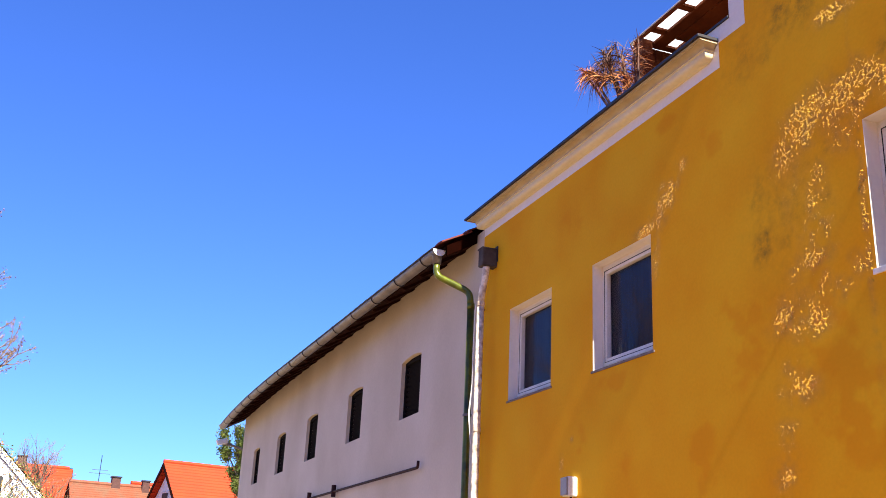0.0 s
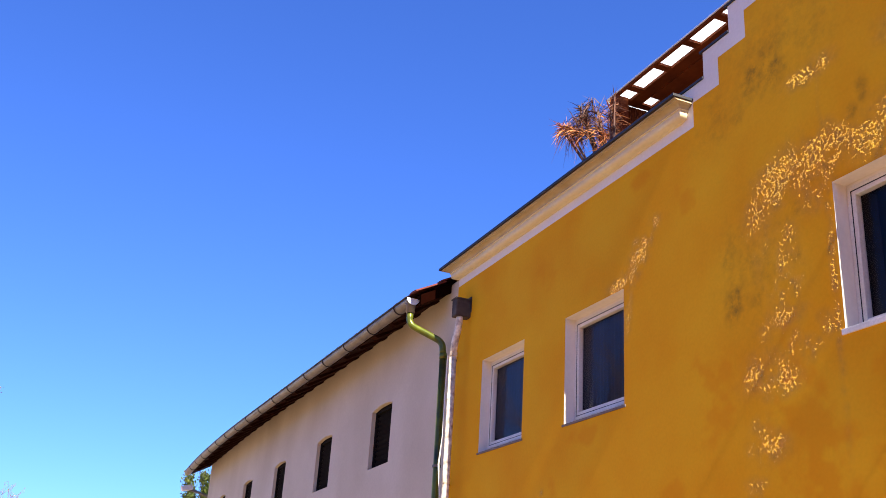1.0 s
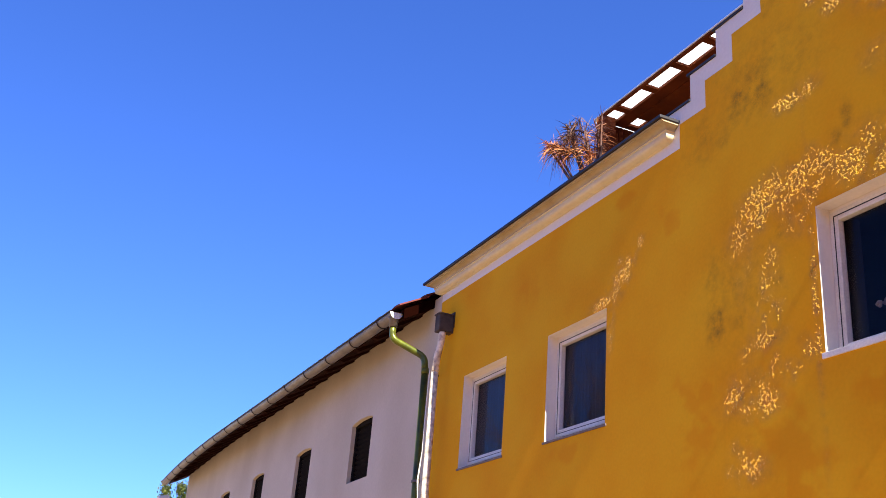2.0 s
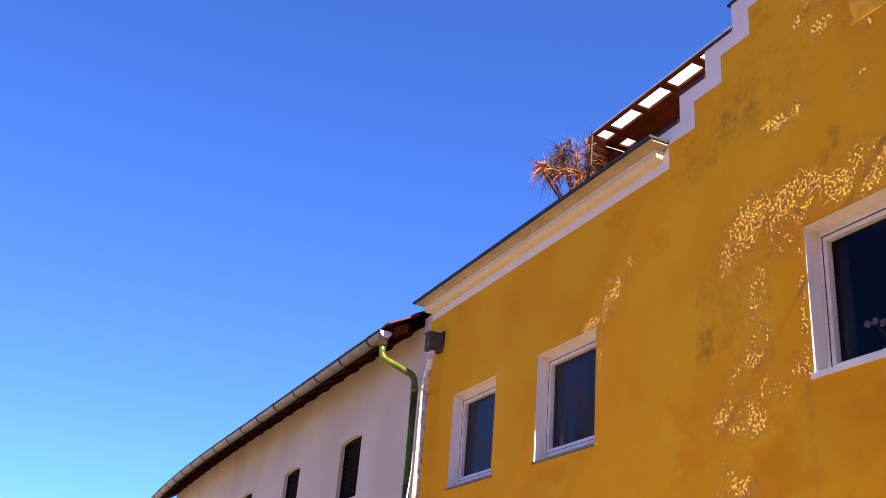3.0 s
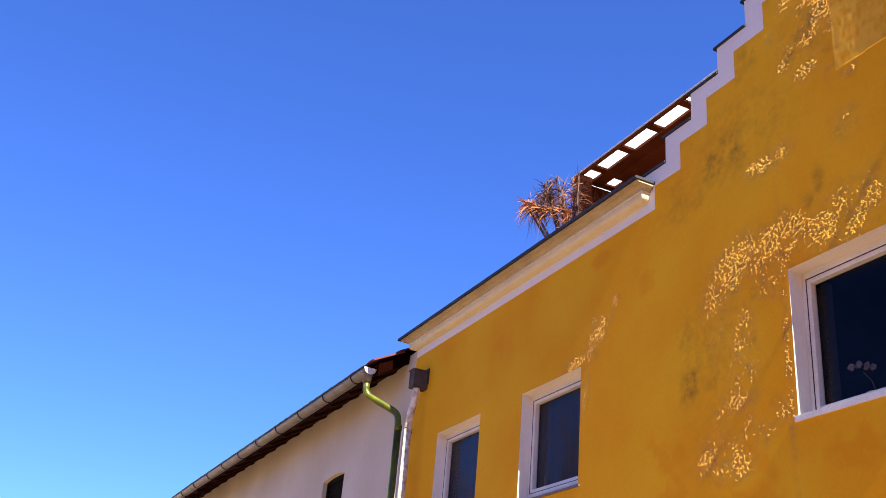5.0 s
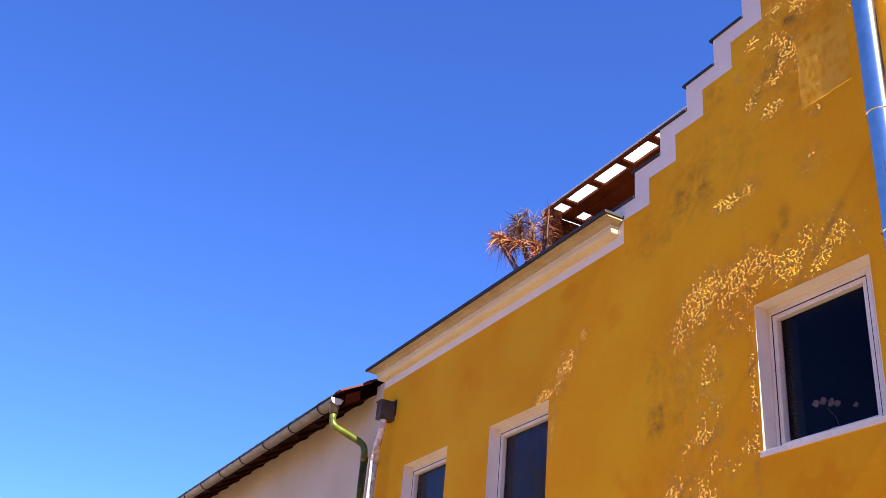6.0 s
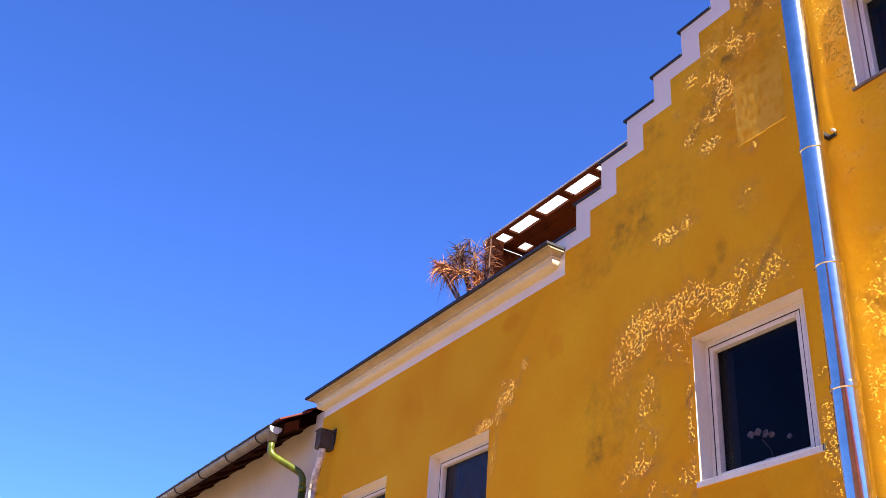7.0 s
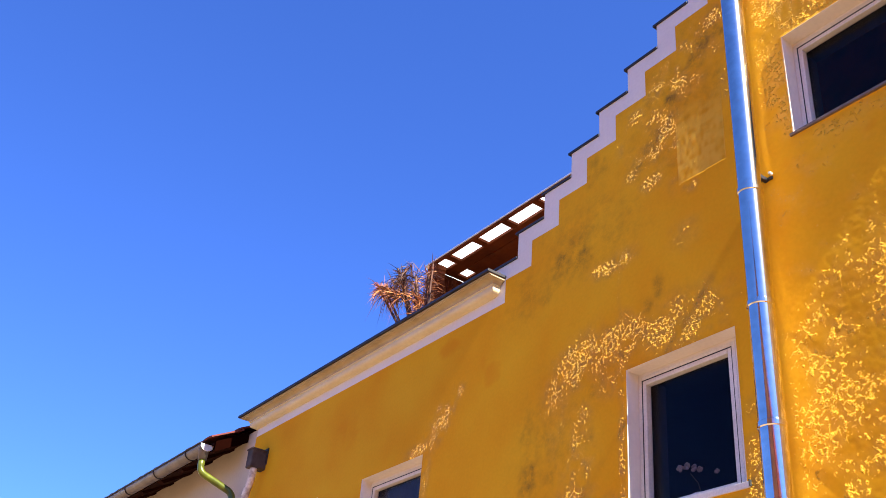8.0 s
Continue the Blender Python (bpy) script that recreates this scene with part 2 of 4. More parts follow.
def tube(bm, points, radii, sides=12, caps=True):
    """A round bar along points."""
    pts = [Vector(p) for p in points]
    if isinstance(radii, (int, float)):
        radii = [radii] * len(pts)
    rings, side = [], None
    for i, p in enumerate(pts):
        a, c = pts[max(i - 1, 0)], pts[min(i + 1, len(pts) - 1)]
        d = (c - a).normalized()
        if side is None:
            side = d.orthogonal().normalized()
        side = (side - d * side.dot(d)).normalized()
        up = d.cross(side)
        rings.append([bm.verts.new(p + radii[i] * (side * math.cos(2 * math.pi * k / sides) + up * math.sin(2 * math.pi * k / sides))) for k in range(sides)])
    for r, s in zip(rings, rings[1:]):
        for k in range(sides):
            bm.faces.new((r[k], r[(k + 1) % sides], s[(k + 1) % sides], s[k]))
    if caps:
        bm.faces.new(rings[0])
        bm.faces.new(rings[-1])
    return bm


def prism(bm, outline, y0, y1):
    """An outline in x and z, drawn out from y0 to y1."""
    a = [bm.verts.new((x, y0, z)) for x, z in outline]
    b = [bm.verts.new((x, y1, z)) for x, z in outline]
    bm.faces.new(a)
    bm.faces.new(b)
    for i in range(len(a)):
        j = (i + 1) % len(a)
        bm.faces.new((a[i], a[j], b[j], b[i]))
    return bm


def rounded(points, radius=0.05, steps=5):
    """The polyline with its corners rounded."""
    pts = [Vector(p) for p in points]
    out = [pts[0]]
    for a, b, c in zip(pts, pts[1:], pts[2:]):
        p, q = b + (a - b).normalized() * radius, b + (c - b).normalized() * radius
        for i in range(steps + 1):
            t = i / steps
            out.append((1 - t) ** 2 * p + 2 * t * (1 - t) * b + t * t * q)
    return out + [pts[-1]]


def empty(name, x=0, y=0, z=0, **tags):
    ob = new(name)
    ob.empty_display_size = 0.2
    ob.location = (x, y, z)
    return tagged(ob, **tags)


def lattice(x, z, size, seed):
    """Smooth noise between -1 and 1 on arrays of x and z, with lumps of that size."""
    rnd = np.random.RandomState(seed).uniform(-1, 1, (397, 389))
    u, v = x / size + 1000.0, z / size + 1000.0
    i, j = np.floor(u).astype(int), np.floor(v).astype(int)
    f, g = u - i, v - j
    f, g = f * f * (3 - 2 * f), g * g * (3 - 2 * g)
    at = lambda a, b: rnd[a % 397, b % 389]
    return (at(i, j) * (1 - f) + at(i + 1, j) * f) * (1 - g) + (at(i, j + 1) * (1 - f) + at(i + 1, j + 1) * f) * g


# ---- ground ----
ground = tagged(part("ground", boxes((-900, 900, -900, 900, -0.5, 0.326)), ASPHALT), "unseen street before the houses, coloured brown to bounce warm light", "ground", kind="structure")
pavement = tagged(part("pavement", boxes((-60, 30, -1.5, 0.0, 0.1, 0.415), bevel=0.02), PAVING), "unseen paved footway along the house fronts, coloured to bounce warm light", "pavement", kind="structure")

# ---- the yellow house front ----
LEFT, STEPS, RUN, RISE, AXIS = -9.23, 10, 0.2935, 0.2175, -2.16
WINDOWS = [(-8.548, -7.686, 3.322, 4.222), (-6.962, -6.092, 3.322, 4.220), (-3.943, -3.115, 3.325, 4.226), (-2.606, -1.72, 5.260, 5.992)]
inner_x = [-5.18 + RUN * i for i in range(STEPS)]
inner_z = [5.175] + [5.37 + RISE * i for i in range(STEPS)]


def field_top(x):
    """Height of the ochre field under the white band at x."""
    x = x if x <= AXIS else 2 * AXIS - x
    return inner_z[sum(1 for e in inner_x if x > e)]


def blobs(x, z, rows):
    out = np.zeros_like(x)
    for cx, cz, rx, rz, a in rows:
        out = np.maximum(out, a * np.exp(-(((x - cx) / rx) ** 2 + ((z - cz) / rz) ** 2)))
    return out


# coarse patches that catch the sun, and darker, mostly stained ones: x, z, half sizes, strength
ROUGH = [(-5.69, 4.61, 0.05, 0.06, 1.0), (-5.78, 4.50, 0.07, 0.05, 1.2), (-5.92, 4.53, 0.05, 0.04, 0.7), (-5.87, 4.42, 0.08, 0.08, 1.1), (-5.97, 4.33, 0.09, 0.08, 1.3), (-6.12, 4.25, 0.12, 0.05, 1.3), (-6.045, 4.09, 0.045, 0.14, 1.3),
         (-3.30, 4.40, 0.12, 0.12, 1.2), (-3.50, 4.38, 0.16, 0.13, 1.2), (-3.72, 4.42, 0.16, 0.12, 1.1), (-3.95, 4.44, 0.15, 0.12, 1.2), (-4.18, 4.45, 0.15, 0.11, 1.4), (-4.40, 4.40, 0.14, 0.11, 1.3), (-4.56, 4.27, 0.10, 0.12, 0.8), (-4.05, 4.20, 0.12, 0.08, 0.8),
         (-4.36, 3.92, 0.09, 0.16, 0.8), (-4.55, 3.95, 0.08, 0.18, 0.45), (-4.35, 3.68, 0.10, 0.12, 1.1), (-4.42, 3.54, 0.11, 0.06, 0.9), (-4.56, 3.50, 0.06, 0.06, 0.6), (-4.06, 3.40, 0.07, 0.06, 0.8), (-4.19, 3.31, 0.07, 0.06, 1.0), (-4.32, 3.36, 0.05, 0.07, 0.8),
         (-4.60, 3.24, 0.14, 0.09, 1.0), (-4.48, 3.16, 0.12, 0.06, 1.2), (-4.62, 2.90, 0.08, 0.06, 0.9), (-4.57, 2.79, 0.10, 0.06, 1.1), (-4.72, 2.78, 0.06, 0.05, 0.8), (-4.72, 2.53, 0.09, 0.06, 1.1), (-4.75, 2.33, 0.10, 0.08, 0.9), (-3.985, 3.85, 0.022, 0.60, 1.1),
         (-4.13, 5.01, 0.10, 0.045, 1.2), (-3.95, 5.03, 0.09, 0.05, 1.0), (-3.44, 4.97, 0.10, 0.10, 0.45), (-3.12, 6.52, 0.10, 0.08, 1.0), (-3.23, 6.47, 0.08, 0.08, 0.8), (-3.34, 6.43, 0.06, 0.05, 1.2), (-3.16, 6.33, 0.10, 0.08, 0.7), (-3.07, 6.18, 0.05, 0.08, 0.9),
         (-3.47, 6.28, 0.10, 0.09, 1.1), (-3.56, 6.22, 0.09, 0.08, 1.2), (-3.45, 6.16, 0.09, 0.06, 1.0), (-3.31, 6.08, 0.09, 0.06, 0.9), (-3.82, 6.08, 0.07, 0.06, 1.0), (-3.64, 5.98, 0.10, 0.07, 0.9), (-3.53, 5.84, 0.08, 0.10, 1.0), (-3.93, 5.88, 0.06, 0.06, 0.8), (-3.79, 5.75, 0.10, 0.09, 0.6),
         (-3.63, 5.67, 0.10, 0.10, 0.8), (-3.49, 5.56, 0.05, 0.16, 1.1), (-3.68, 5.50, 0.08, 0.05, 0.9), (-3.85, 5.63, 0.06, 0.06, 0.7), (-3.38, 5.29, 0.05, 0.04, 1.1), (-3.05, 5.95, 0.03, 0.12, 0.8), (-3.02, 3.25, 0.08, 0.30, 1.0), (-7.48, 2.64, 0.025, 0.06, 0.8), (-7.31, 2.83, 0.02, 0.02, 0.8)]
STAIN_TONE = [(-4.40, 5.22, 0.16, 0.12, 0.85), (-4.54, 5.20, 0.14, 0.14, 0.7), (-4.42, 5.36, 0.12, 0.12, 0.5), (-4.9, 5.1, 0.3, 0.2, 0.3), (-4.83, 3.74, 0.09, 0.12, 0.75), (-4.63, 3.72, 0.12, 0.08, 0.5), (-4.86, 4.05, 0.10, 0.25, 0.35),
         (-3.06, 6.37, 0.10, 0.08, 0.8), (-3.18, 6.37, 0.09, 0.08, 0.9), (-3.26, 6.26, 0.10, 0.10, 0.75), (-3.50, 6.05, 0.09, 0.10, 0.7), (-3.53, 5.93, 0.08, 0.10, 0.7), (-3.60, 5.84, 0.10, 0.09, 0.9), (-3.70, 5.76, 0.12, 0.09, 0.95), (-3.78, 5.66, 0.12, 0.08, 0.75),
         (-4.20, 5.85, 0.12, 0.14, 0.4), (-4.15, 5.52, 0.14, 0.10, 0.4), (-3.76, 4.60, 0.05, 0.05, 0.7), (-3.66, 4.70, 0.04, 0.08, 0.7), (-4.28, 3.92, 0.07, 0.08, 0.5), (-4.06, 4.36, 0.22, 0.08, 0.5), (-4.76, 5.0, 0.10, 0.08, 0.5), (-4.30, 4.15, 0.14, 0.3, 0.3),
         # wide faint blobs that darken the upper gable and parts of the field
         (-3.45, 6.05, 0.50, 0.55, 0.34), (-4.35, 5.35, 0.55, 0.30, 0.28), (-4.65, 3.95, 0.30, 0.50, 0.22)]

DAMP = [(-5.55, 2.5, 0.18, 0.25, 0.9), (-6.5, 2.48, 0.18, 0.2, 0.8), (-5.1, 3.2, 0.32, 0.4, 0.8), (-4.4, 3.1, 0.45, 0.5, 0.7), (-4.2, 2.6, 0.5, 0.4, 0.7), (-5.35, 4.7, 0.3, 0.35, 0.5),
        (-5.8, 5.0, 0.2, 0.15, 0.6), (-7.15, 2.75, 0.12, 0.25, 0.6), (-7.3, 4.7, 0.35, 0.3, 0.5), (-3.5, 3.1, 0.4, 0.15, 0.7), (-2.3, 5.1, 0.5, 0.1, 0.8), (-6.6, 3.2, 0.4, 0.1, 0.6)]
# trowel ridges beside the downpipe: their height on the wall where x is -2.83, and their reach to the right
RIDGES = [(4.76, 0.38), (4.06, 0.28), (6.14, 0.18), (5.45, 0.18), (4.95, 0.22), (3.35, 0.3)]


def build_front():
    """The front as one fine sheet with real unevenness; quads in openings and above the band are left out."""
    marks_x = sorted({LEFT, -6.25, -1.6, 2.6, *[w[0] for w in WINDOWS], *[w[1] for w in WINDOWS], *inner_x, *[2 * AXIS - x for x in inner_x]})
    marks_z = sorted({0.0, 2.2, *[w[2] for w in WINDOWS], *[w[3] for w in WINDOWS], *inner_z})
    def lines(marks, step):
        out = [marks[0]]
        for a, b in zip(marks, marks[1:]):
            n = max(1, round((b - a) / step(0.5 * (a + b))))
            out += [a + (b - a) * (k + 1) / n for k in range(n)]
        return np.array(out)
    xs = lines(marks_x, lambda v: (0.0060 if v > -6.25 else 0.02) if v < -1.6 else 0.2)
    zs = lines(marks_z, lambda v: 0.0060 if v > 2.2 else 0.2)
    X, Z = np.meshgrid(xs, zs, indexing="ij")
    right = 1 / (1 + np.exp(-(X + 2.80) / 0.02))
    mottle = lattice(X, Z, 0.11, 3) + 0.7 * lattice(X, Z, 0.045, 4)
    smooth_gap = blobs(X, Z, [(-2.15, 4.85, 0.55, 0.30, 1.0), (-2.5, 4.62, 0.30, 0.22, 1.0), (-2.0, 4.55, 0.35, 0.15, 0.8), (-2.35, 3.92, 0.10, 0.08, 0.9), (-2.75, 4.35, 0.12, 0.28, 0.9), (-2.72, 5.2, 0.12, 0.3, 0.8)])
    patches = blobs(X, Z, [(a, b, 1.45 * c, 1.45 * d, e) for a, b, c, d, e in ROUGH]) * (0.9 + 0.7 * mottle) - 0.08
    grainy = right * (0.66 + 0.55 * mottle - 1.0 * smooth_gap)
    density = np.clip(np.maximum(0.9 * patches, grainy), 0, 0.95)
    rough = np.clip(1.2 * density, 0, 1)
    stain_gap = np.clip(1.2 * blobs(X, Z, STAIN_TONE) * (0.8 + 0.5 * lattice(X, Z, 0.12, 5) + 0.4 * lattice(X, Z, 0.04, 17)), 0, 0.85)
    # dark gaps between the sunlit grains: shade put into the colour
    stain_gap = np.maximum(stain_gap, 0.6 * density * (1 - right))
    damp = np.clip(blobs(X, Z, DAMP) * (1.0 + 0.9 * lattice(X, Z, 0.22, 12) + 0.6 * lattice(X, Z, 0.09, 13) + 0.3 * lattice(X, Z, 0.04, 14)) - 0.4, 0, 0.42)
    # the hand-laid field and a shallow square patch
    out = 0.0005 * lattice(X, Z, 1.3, 6) + 0.0001 * lattice(X, Z, 0.35, 7)
    # right of the downpipe the coat is tilted so the sun brightens it, with a few ridges across
    reach = 0.22 + 0.18 * np.clip((4.3 - Z) / 0.6, 0, 1) - 0.06 * np.clip((Z - 5.0) / 0.2, 0, 1) + 0.03 * lattice(X, Z, 0.3, 18)
    fall = np.clip(X + 2.83, 0, None)
    out -= right * (0.06 * reach * (1 - np.exp(-fall / reach)) + 0.003 * fall)
    out += right * (0.0004 * lattice(X, Z, 0.12, 19) + 0.0003 * lattice(X, Z, 0.045, 20) + 0.00045 * lattice(X, Z, 0.021, 21))
    for z0, far in RIDGES:
        line = z0 - 0.25 * fall - 1.7 * fall ** 2
        out += right * 0.0015 * (np.tanh((Z - line) / 0.025) - 1) * np.exp(-np.clip(line - Z, 0, None) / 0.3) * np.clip((far - fall) / 0.15, 0, 1)
    in_patch = (X > -3.46) & (X < -3.08) & (Z > 5.345 + 0.03 * (X + 3.46)) & (Z < 5.98)
    fade = np.clip((5.98 - Z) / 0.3, 0, 1)
    out -= in_patch * fade * (0.006 * np.clip((X + 3.46) / 0.36, 0, 1) + 0.0004 * lattice(X * 2.5, Z, 0.05, 16) + 0.0004 * lattice(X + Z, 4 * (Z - X), 0.1, 15))
    pale = in_patch * fade * np.clip(0.45 + 0.35 * lattice(X, Z * 3, 0.10, 15) + 0.3 * lattice(X * 2, Z, 0.05, 16), 0, 0.6)
    edge = np.full_like(X, 9.0)
    for a, b, c, d in WINDOWS:
        gap = np.maximum(np.maximum(a - X, X - b), np.maximum(c - Z, Z - d))
        edge = np.minimum(edge, np.abs(gap))
    Y = -out * np.clip(edge / 0.02, 0.0, 1)
    nx, nz = X.shape
    mx, mz = 0.5 * (xs[:-1] + xs[1:]), 0.5 * (zs[:-1] + zs[1:])
    keep = mz[None, :] < np.array([field_top(v) for v in mx])[:, None]
    for a, b, c, d in WINDOWS:
        keep &= ~(((mx > a) & (mx < b))[:, None] & ((mz > c) & (mz < d))[None, :])
    k = (np.arange(nx - 1)[:, None] * nz + np.arange(nz - 1)[None, :])[keep]
    quads = np.stack([k, k + nz, k + nz + 1, k + 1], -1)
    used, quads = np.unique(quads, return_inverse=True)
    quads = quads.reshape(-1, 4)
    co = np.stack([X, Y, Z], -1).reshape(-1, 3)[used]
    me = bpy.data.meshes.new("wall_street")
    me.vertices.add(len(co))
    me.vertices.foreach_set("co", co.ravel().astype(np.float32))
    me.loops.add(quads.size)
    me.loops.foreach_set("vertex_index", quads.ravel().astype(np.int32))
    me.polygons.add(len(quads))
    me.polygons.foreach_set("loop_start", np.arange(0, quads.size, 4, dtype=np.int32))
    me.update(calc_edges=True)
    for key, values in (("rough", rough), ("stain_gap", stain_gap), ("damp", damp), ("pale", pale)):
        me.attributes.new(key, "FLOAT", "POINT").data.foreach_set("value", values.ravel()[used].astype(np.float32))
    me.polygons.foreach_set("use_smooth", np.ones(len(quads), dtype=bool))
    me.materials.append(YELLOW)
    return tagged(new("wall_street", me), "ochre yellow rendered house front with coarse, stained patches", "wall", kind="structure")


front = build_front()
# the body behind the sheet: side and rear walls, floor slabs, and the white-painted window reveals
side = part("wall_side", boxes((LEFT, LEFT + 0.3, 0.004, 8.0, 0, 5.15), (2.3, 2.6, 0.004, 8, 0, 5.15), (LEFT + 0.3, 2.3, 7.7, 8.0, 0, 5.15)), YELLOW)
tagged(side, "ochre rendered side and rear walls of the house", "wall", kind="structure")
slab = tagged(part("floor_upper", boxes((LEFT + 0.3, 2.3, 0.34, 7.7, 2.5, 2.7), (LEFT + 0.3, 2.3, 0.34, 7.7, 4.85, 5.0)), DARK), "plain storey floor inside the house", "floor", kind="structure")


def reveal(w, depth, back=0.34):
    a, b, c, d = w
    bm = bmesh.new()
    t = 0.3
    for q in ((a - t, a, c - t, d + t), (b, b + t, c - t, d + t), (a, b, d, d + t), (a, b, c - t, c)):
        box(bm, q[0], q[1], depth, back, q[2], q[3])
    return bm


def lining(w, depth):
    """Thin painted plaster on the three outer faces of the opening."""
    a, b, c, d = w
    return boxes((a - 0.004, a + 0.002, 0.001, depth, c, d), (b - 0.002, b + 0.004, 0.001, depth, c, d), (a, b, 0.001, depth, d - 0.002, d + 0.004))


def pleats(x0, x1, y, z0, z1, seed):
    """A hanging sheet of cloth in soft vertical folds."""
    bm = bmesh.new()
    r = random.Random(seed)
    n, last = 60, None
    ph = r.uniform(0, 6)
    for k in range(n + 1):
        u = k / n
        dy = 0.004 * math.sin(u * 38 + ph + 2 * math.sin(u * 7)) + 0.002 * math.sin(u * 91)
        pair = bm.verts.new((x0 + (x1 - x0) * u, y + dy, z0)), bm.verts.new((x0 + (x1 - x0) * u, y + dy * 0.6, z1))
        if last:
            bm.faces.new((last[0], pair[0], pair[1], last[1]))
        last = pair
    bmesh.ops.solidify(bm, geom=bm.faces[:], thickness=0.002)
    return bm


def window(index, w, label):
    a, b, c, d = w
    top = empty(f"window_{index}", (a + b) / 2, 0.12, c, label=label, category="window", kind="structure")
    top.location = (0, 0, 0)
    y = 0.09 if index < 3 else 0.098
    part("reveal", lining(w, y + 0.06), TRIM, top, "white-painted plaster reveal")
    # near-black from the pane inwards, in place of shade in the opening
    part("wall_core", reveal(w, y + 0.061), DARK, top, "inner reveal painted near-black to look unlit")
    b -= 0.085
    head = d - 0.014
    part("jamb", boxes((b, w[1] - 0.003, y + 0.001, y + 0.06, c, d - 0.003)), TRIM, top)
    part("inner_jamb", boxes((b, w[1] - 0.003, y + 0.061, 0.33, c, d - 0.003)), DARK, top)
    c0 = c
    if index < 3:
        c += 0.03
        part("sub_frame", boxes((a + 0.003, b - 0.001, y + 0.002, y + 0.06, c0 + 0.006, c + 0.021), bevel=0.003), PVC, top)
    def ring(x0, x1, z0, z1, wd, y0, y1, bev):
        return boxes((x0, x0 + wd, y0, y1, z0, z1), (x1 - wd, x1, y0, y1, z0, z1), (x0 + wd, x1 - wd, y0, y1, z1 - wd, z1), (x0 + wd, x1 - wd, y0, y1, z0, z0 + wd), bevel=bev)
    part("window_frame", ring(a + 0.003, b - 0.001, c + 0.022, head - 0.008, 0.026, y, y + 0.07, 0.003), PVC, top)
    part("head_strip", boxes((a + 0.003, b - 0.001, y + 0.004, y + 0.06, head - 0.007, d - 0.003)), TRIM, top)
    part("gasket", ring(a + 0.027, b - 0.025, c + 0.046, head - 0.032, 0.008, y + 0.003, y + 0.05, 0.0), GASKET, top)
    part("sash", ring(a + 0.032, b - 0.030, c + 0.051, head - 0.037, 0.030, y + 0.005, y + 0.050, 0.004), PVC, top)
    pane = part("pane", boxes((a + 0.06, b - 0.06, y + 0.038, y + 0.046, c + 0.08, head - 0.06)), GLASS, top)
    pane.visible_shadow = False
    if index < 3:
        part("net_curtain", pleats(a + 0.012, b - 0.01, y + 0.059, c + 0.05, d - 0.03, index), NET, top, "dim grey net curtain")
    part("window_sill", boxes((a - 0.02, w[1] + 0.02, -0.009, y + 0.02, c0 - 0.013, c0 + (0.020 if index == 3 else 0.005)), bevel=0.002), PVC if index == 3 else SILL, top)
    if index == 3:
        part("sill_cap", boxes((w[1] + 0.021, w[1] + 0.027, -0.017, 0.0, c - 0.008, c + 0.024)), GASKET, top, "dark end cap")
    return top


for k, (w, lab) in enumerate(zip(WINDOWS, ("white-framed window with a dark pane", "white-framed window with a dark pane under a coarse plaster streak",
                                            "white-framed window with pale blossoms behind the pane", "white-framed gable window beside the steel downpipe"))):
    window(k + 1, w, lab)

# the row goes on along the street behind the camera's shoulder
row = part("wall_row", boxes((2.602, 26, 0.0, 7.0, 0, 5.6)), YELLOW)
tagged(row, "plain ochre rendered front of the next houses", "wall", kind="structure")

# ---- white band, stepped gable and caps ----
outer_x = [-5.345 + 0.293 * i for i in range(STEPS)]
outer_z = [5.503 + 0.217 * i for i in range(STEPS)]


def band_outline():
    low = [(LEFT, 5.175)]
    for i, x in enumerate(inner_x):
        low += [(x, inner_z[i]), (x, inner_z[i + 1])]
    high = [(LEFT, 5.33)]
    for i, x in enumerate(outer_x):
        high += [(x, 5.33 if i == 0 else outer_z[i - 1]), (x, outer_z[i])]
    low += [(2 * AXIS - x, z) for x, z in reversed(low[1:])] + [(2.6, 5.175)]
    high += [(2 * AXIS - x, z) for x, z in reversed(high[1:])] + [(2.6, 5.33)]
    return low + high[::-1]


band = tagged(part("gable_band", prism(bmesh.new(), band_outline(), 0.001, 0.30), TRIM), "off-white painted band along the stepped gable", "trim", kind="structure")
for i in range(STEPS):
    x1 = outer_x[i + 1] if i + 1 < STEPS else 2 * AXIS - outer_x[i]
    part("cap_plate", boxes((outer_x[i] - 0.03, x1 - 0.002, -0.009, 0.33, outer_z[i] + 0.001, outer_z[i] + 0.021), bevel=0.002), CAP, band, "dark sheet-metal cap")
    if i + 1 < STEPS:
        part("cap_plate", boxes((2 * AXIS - x1 + 0.002, 2 * AXIS - outer_x[i] + 0.03, -0.009, 0.33, outer_z[i] + 0.001, outer_z[i] + 0.021), bevel=0.002), CAP, band, "dark sheet-metal cap")


def cornice_mesh(prof):
    """A moulding along the flat parapet, returned round its free end. prof: how far it stands out, and the height."""
    bm = bmesh.new()
    rows = []
    for o, z in prof:
        end = -5.19 - 0.9 * max(0.0, 0.132 - o)
        rows.append([bm.verts.new(p) for p in ((LEFT - o, 0.6, z), (LEFT - o, -o, z), (end, -o, z), (end, 0.0, z))])
    for r, s in zip(rows, rows[1:]):
        for k in range(3):
            bm.faces.new((r[k], r[k + 1], s[k + 1], s[k]))
    bm.faces.new(rows[-1])
    bm.faces.new(rows[0])
    bm.faces.new([r[0] for r in rows])
    bm.faces.new([r[3] for r in rows])
    return bm


def arc(o, z, ro, rz, a0, a1, n=8):
    """Points on a quarter-round of a moulding."""
    return [(o + ro * math.cos(radians(a0 + (a1 - a0) * k / n)), z + rz * math.sin(radians(a0 + (a1 - a0) * k / n))) for k in range(n + 1)]


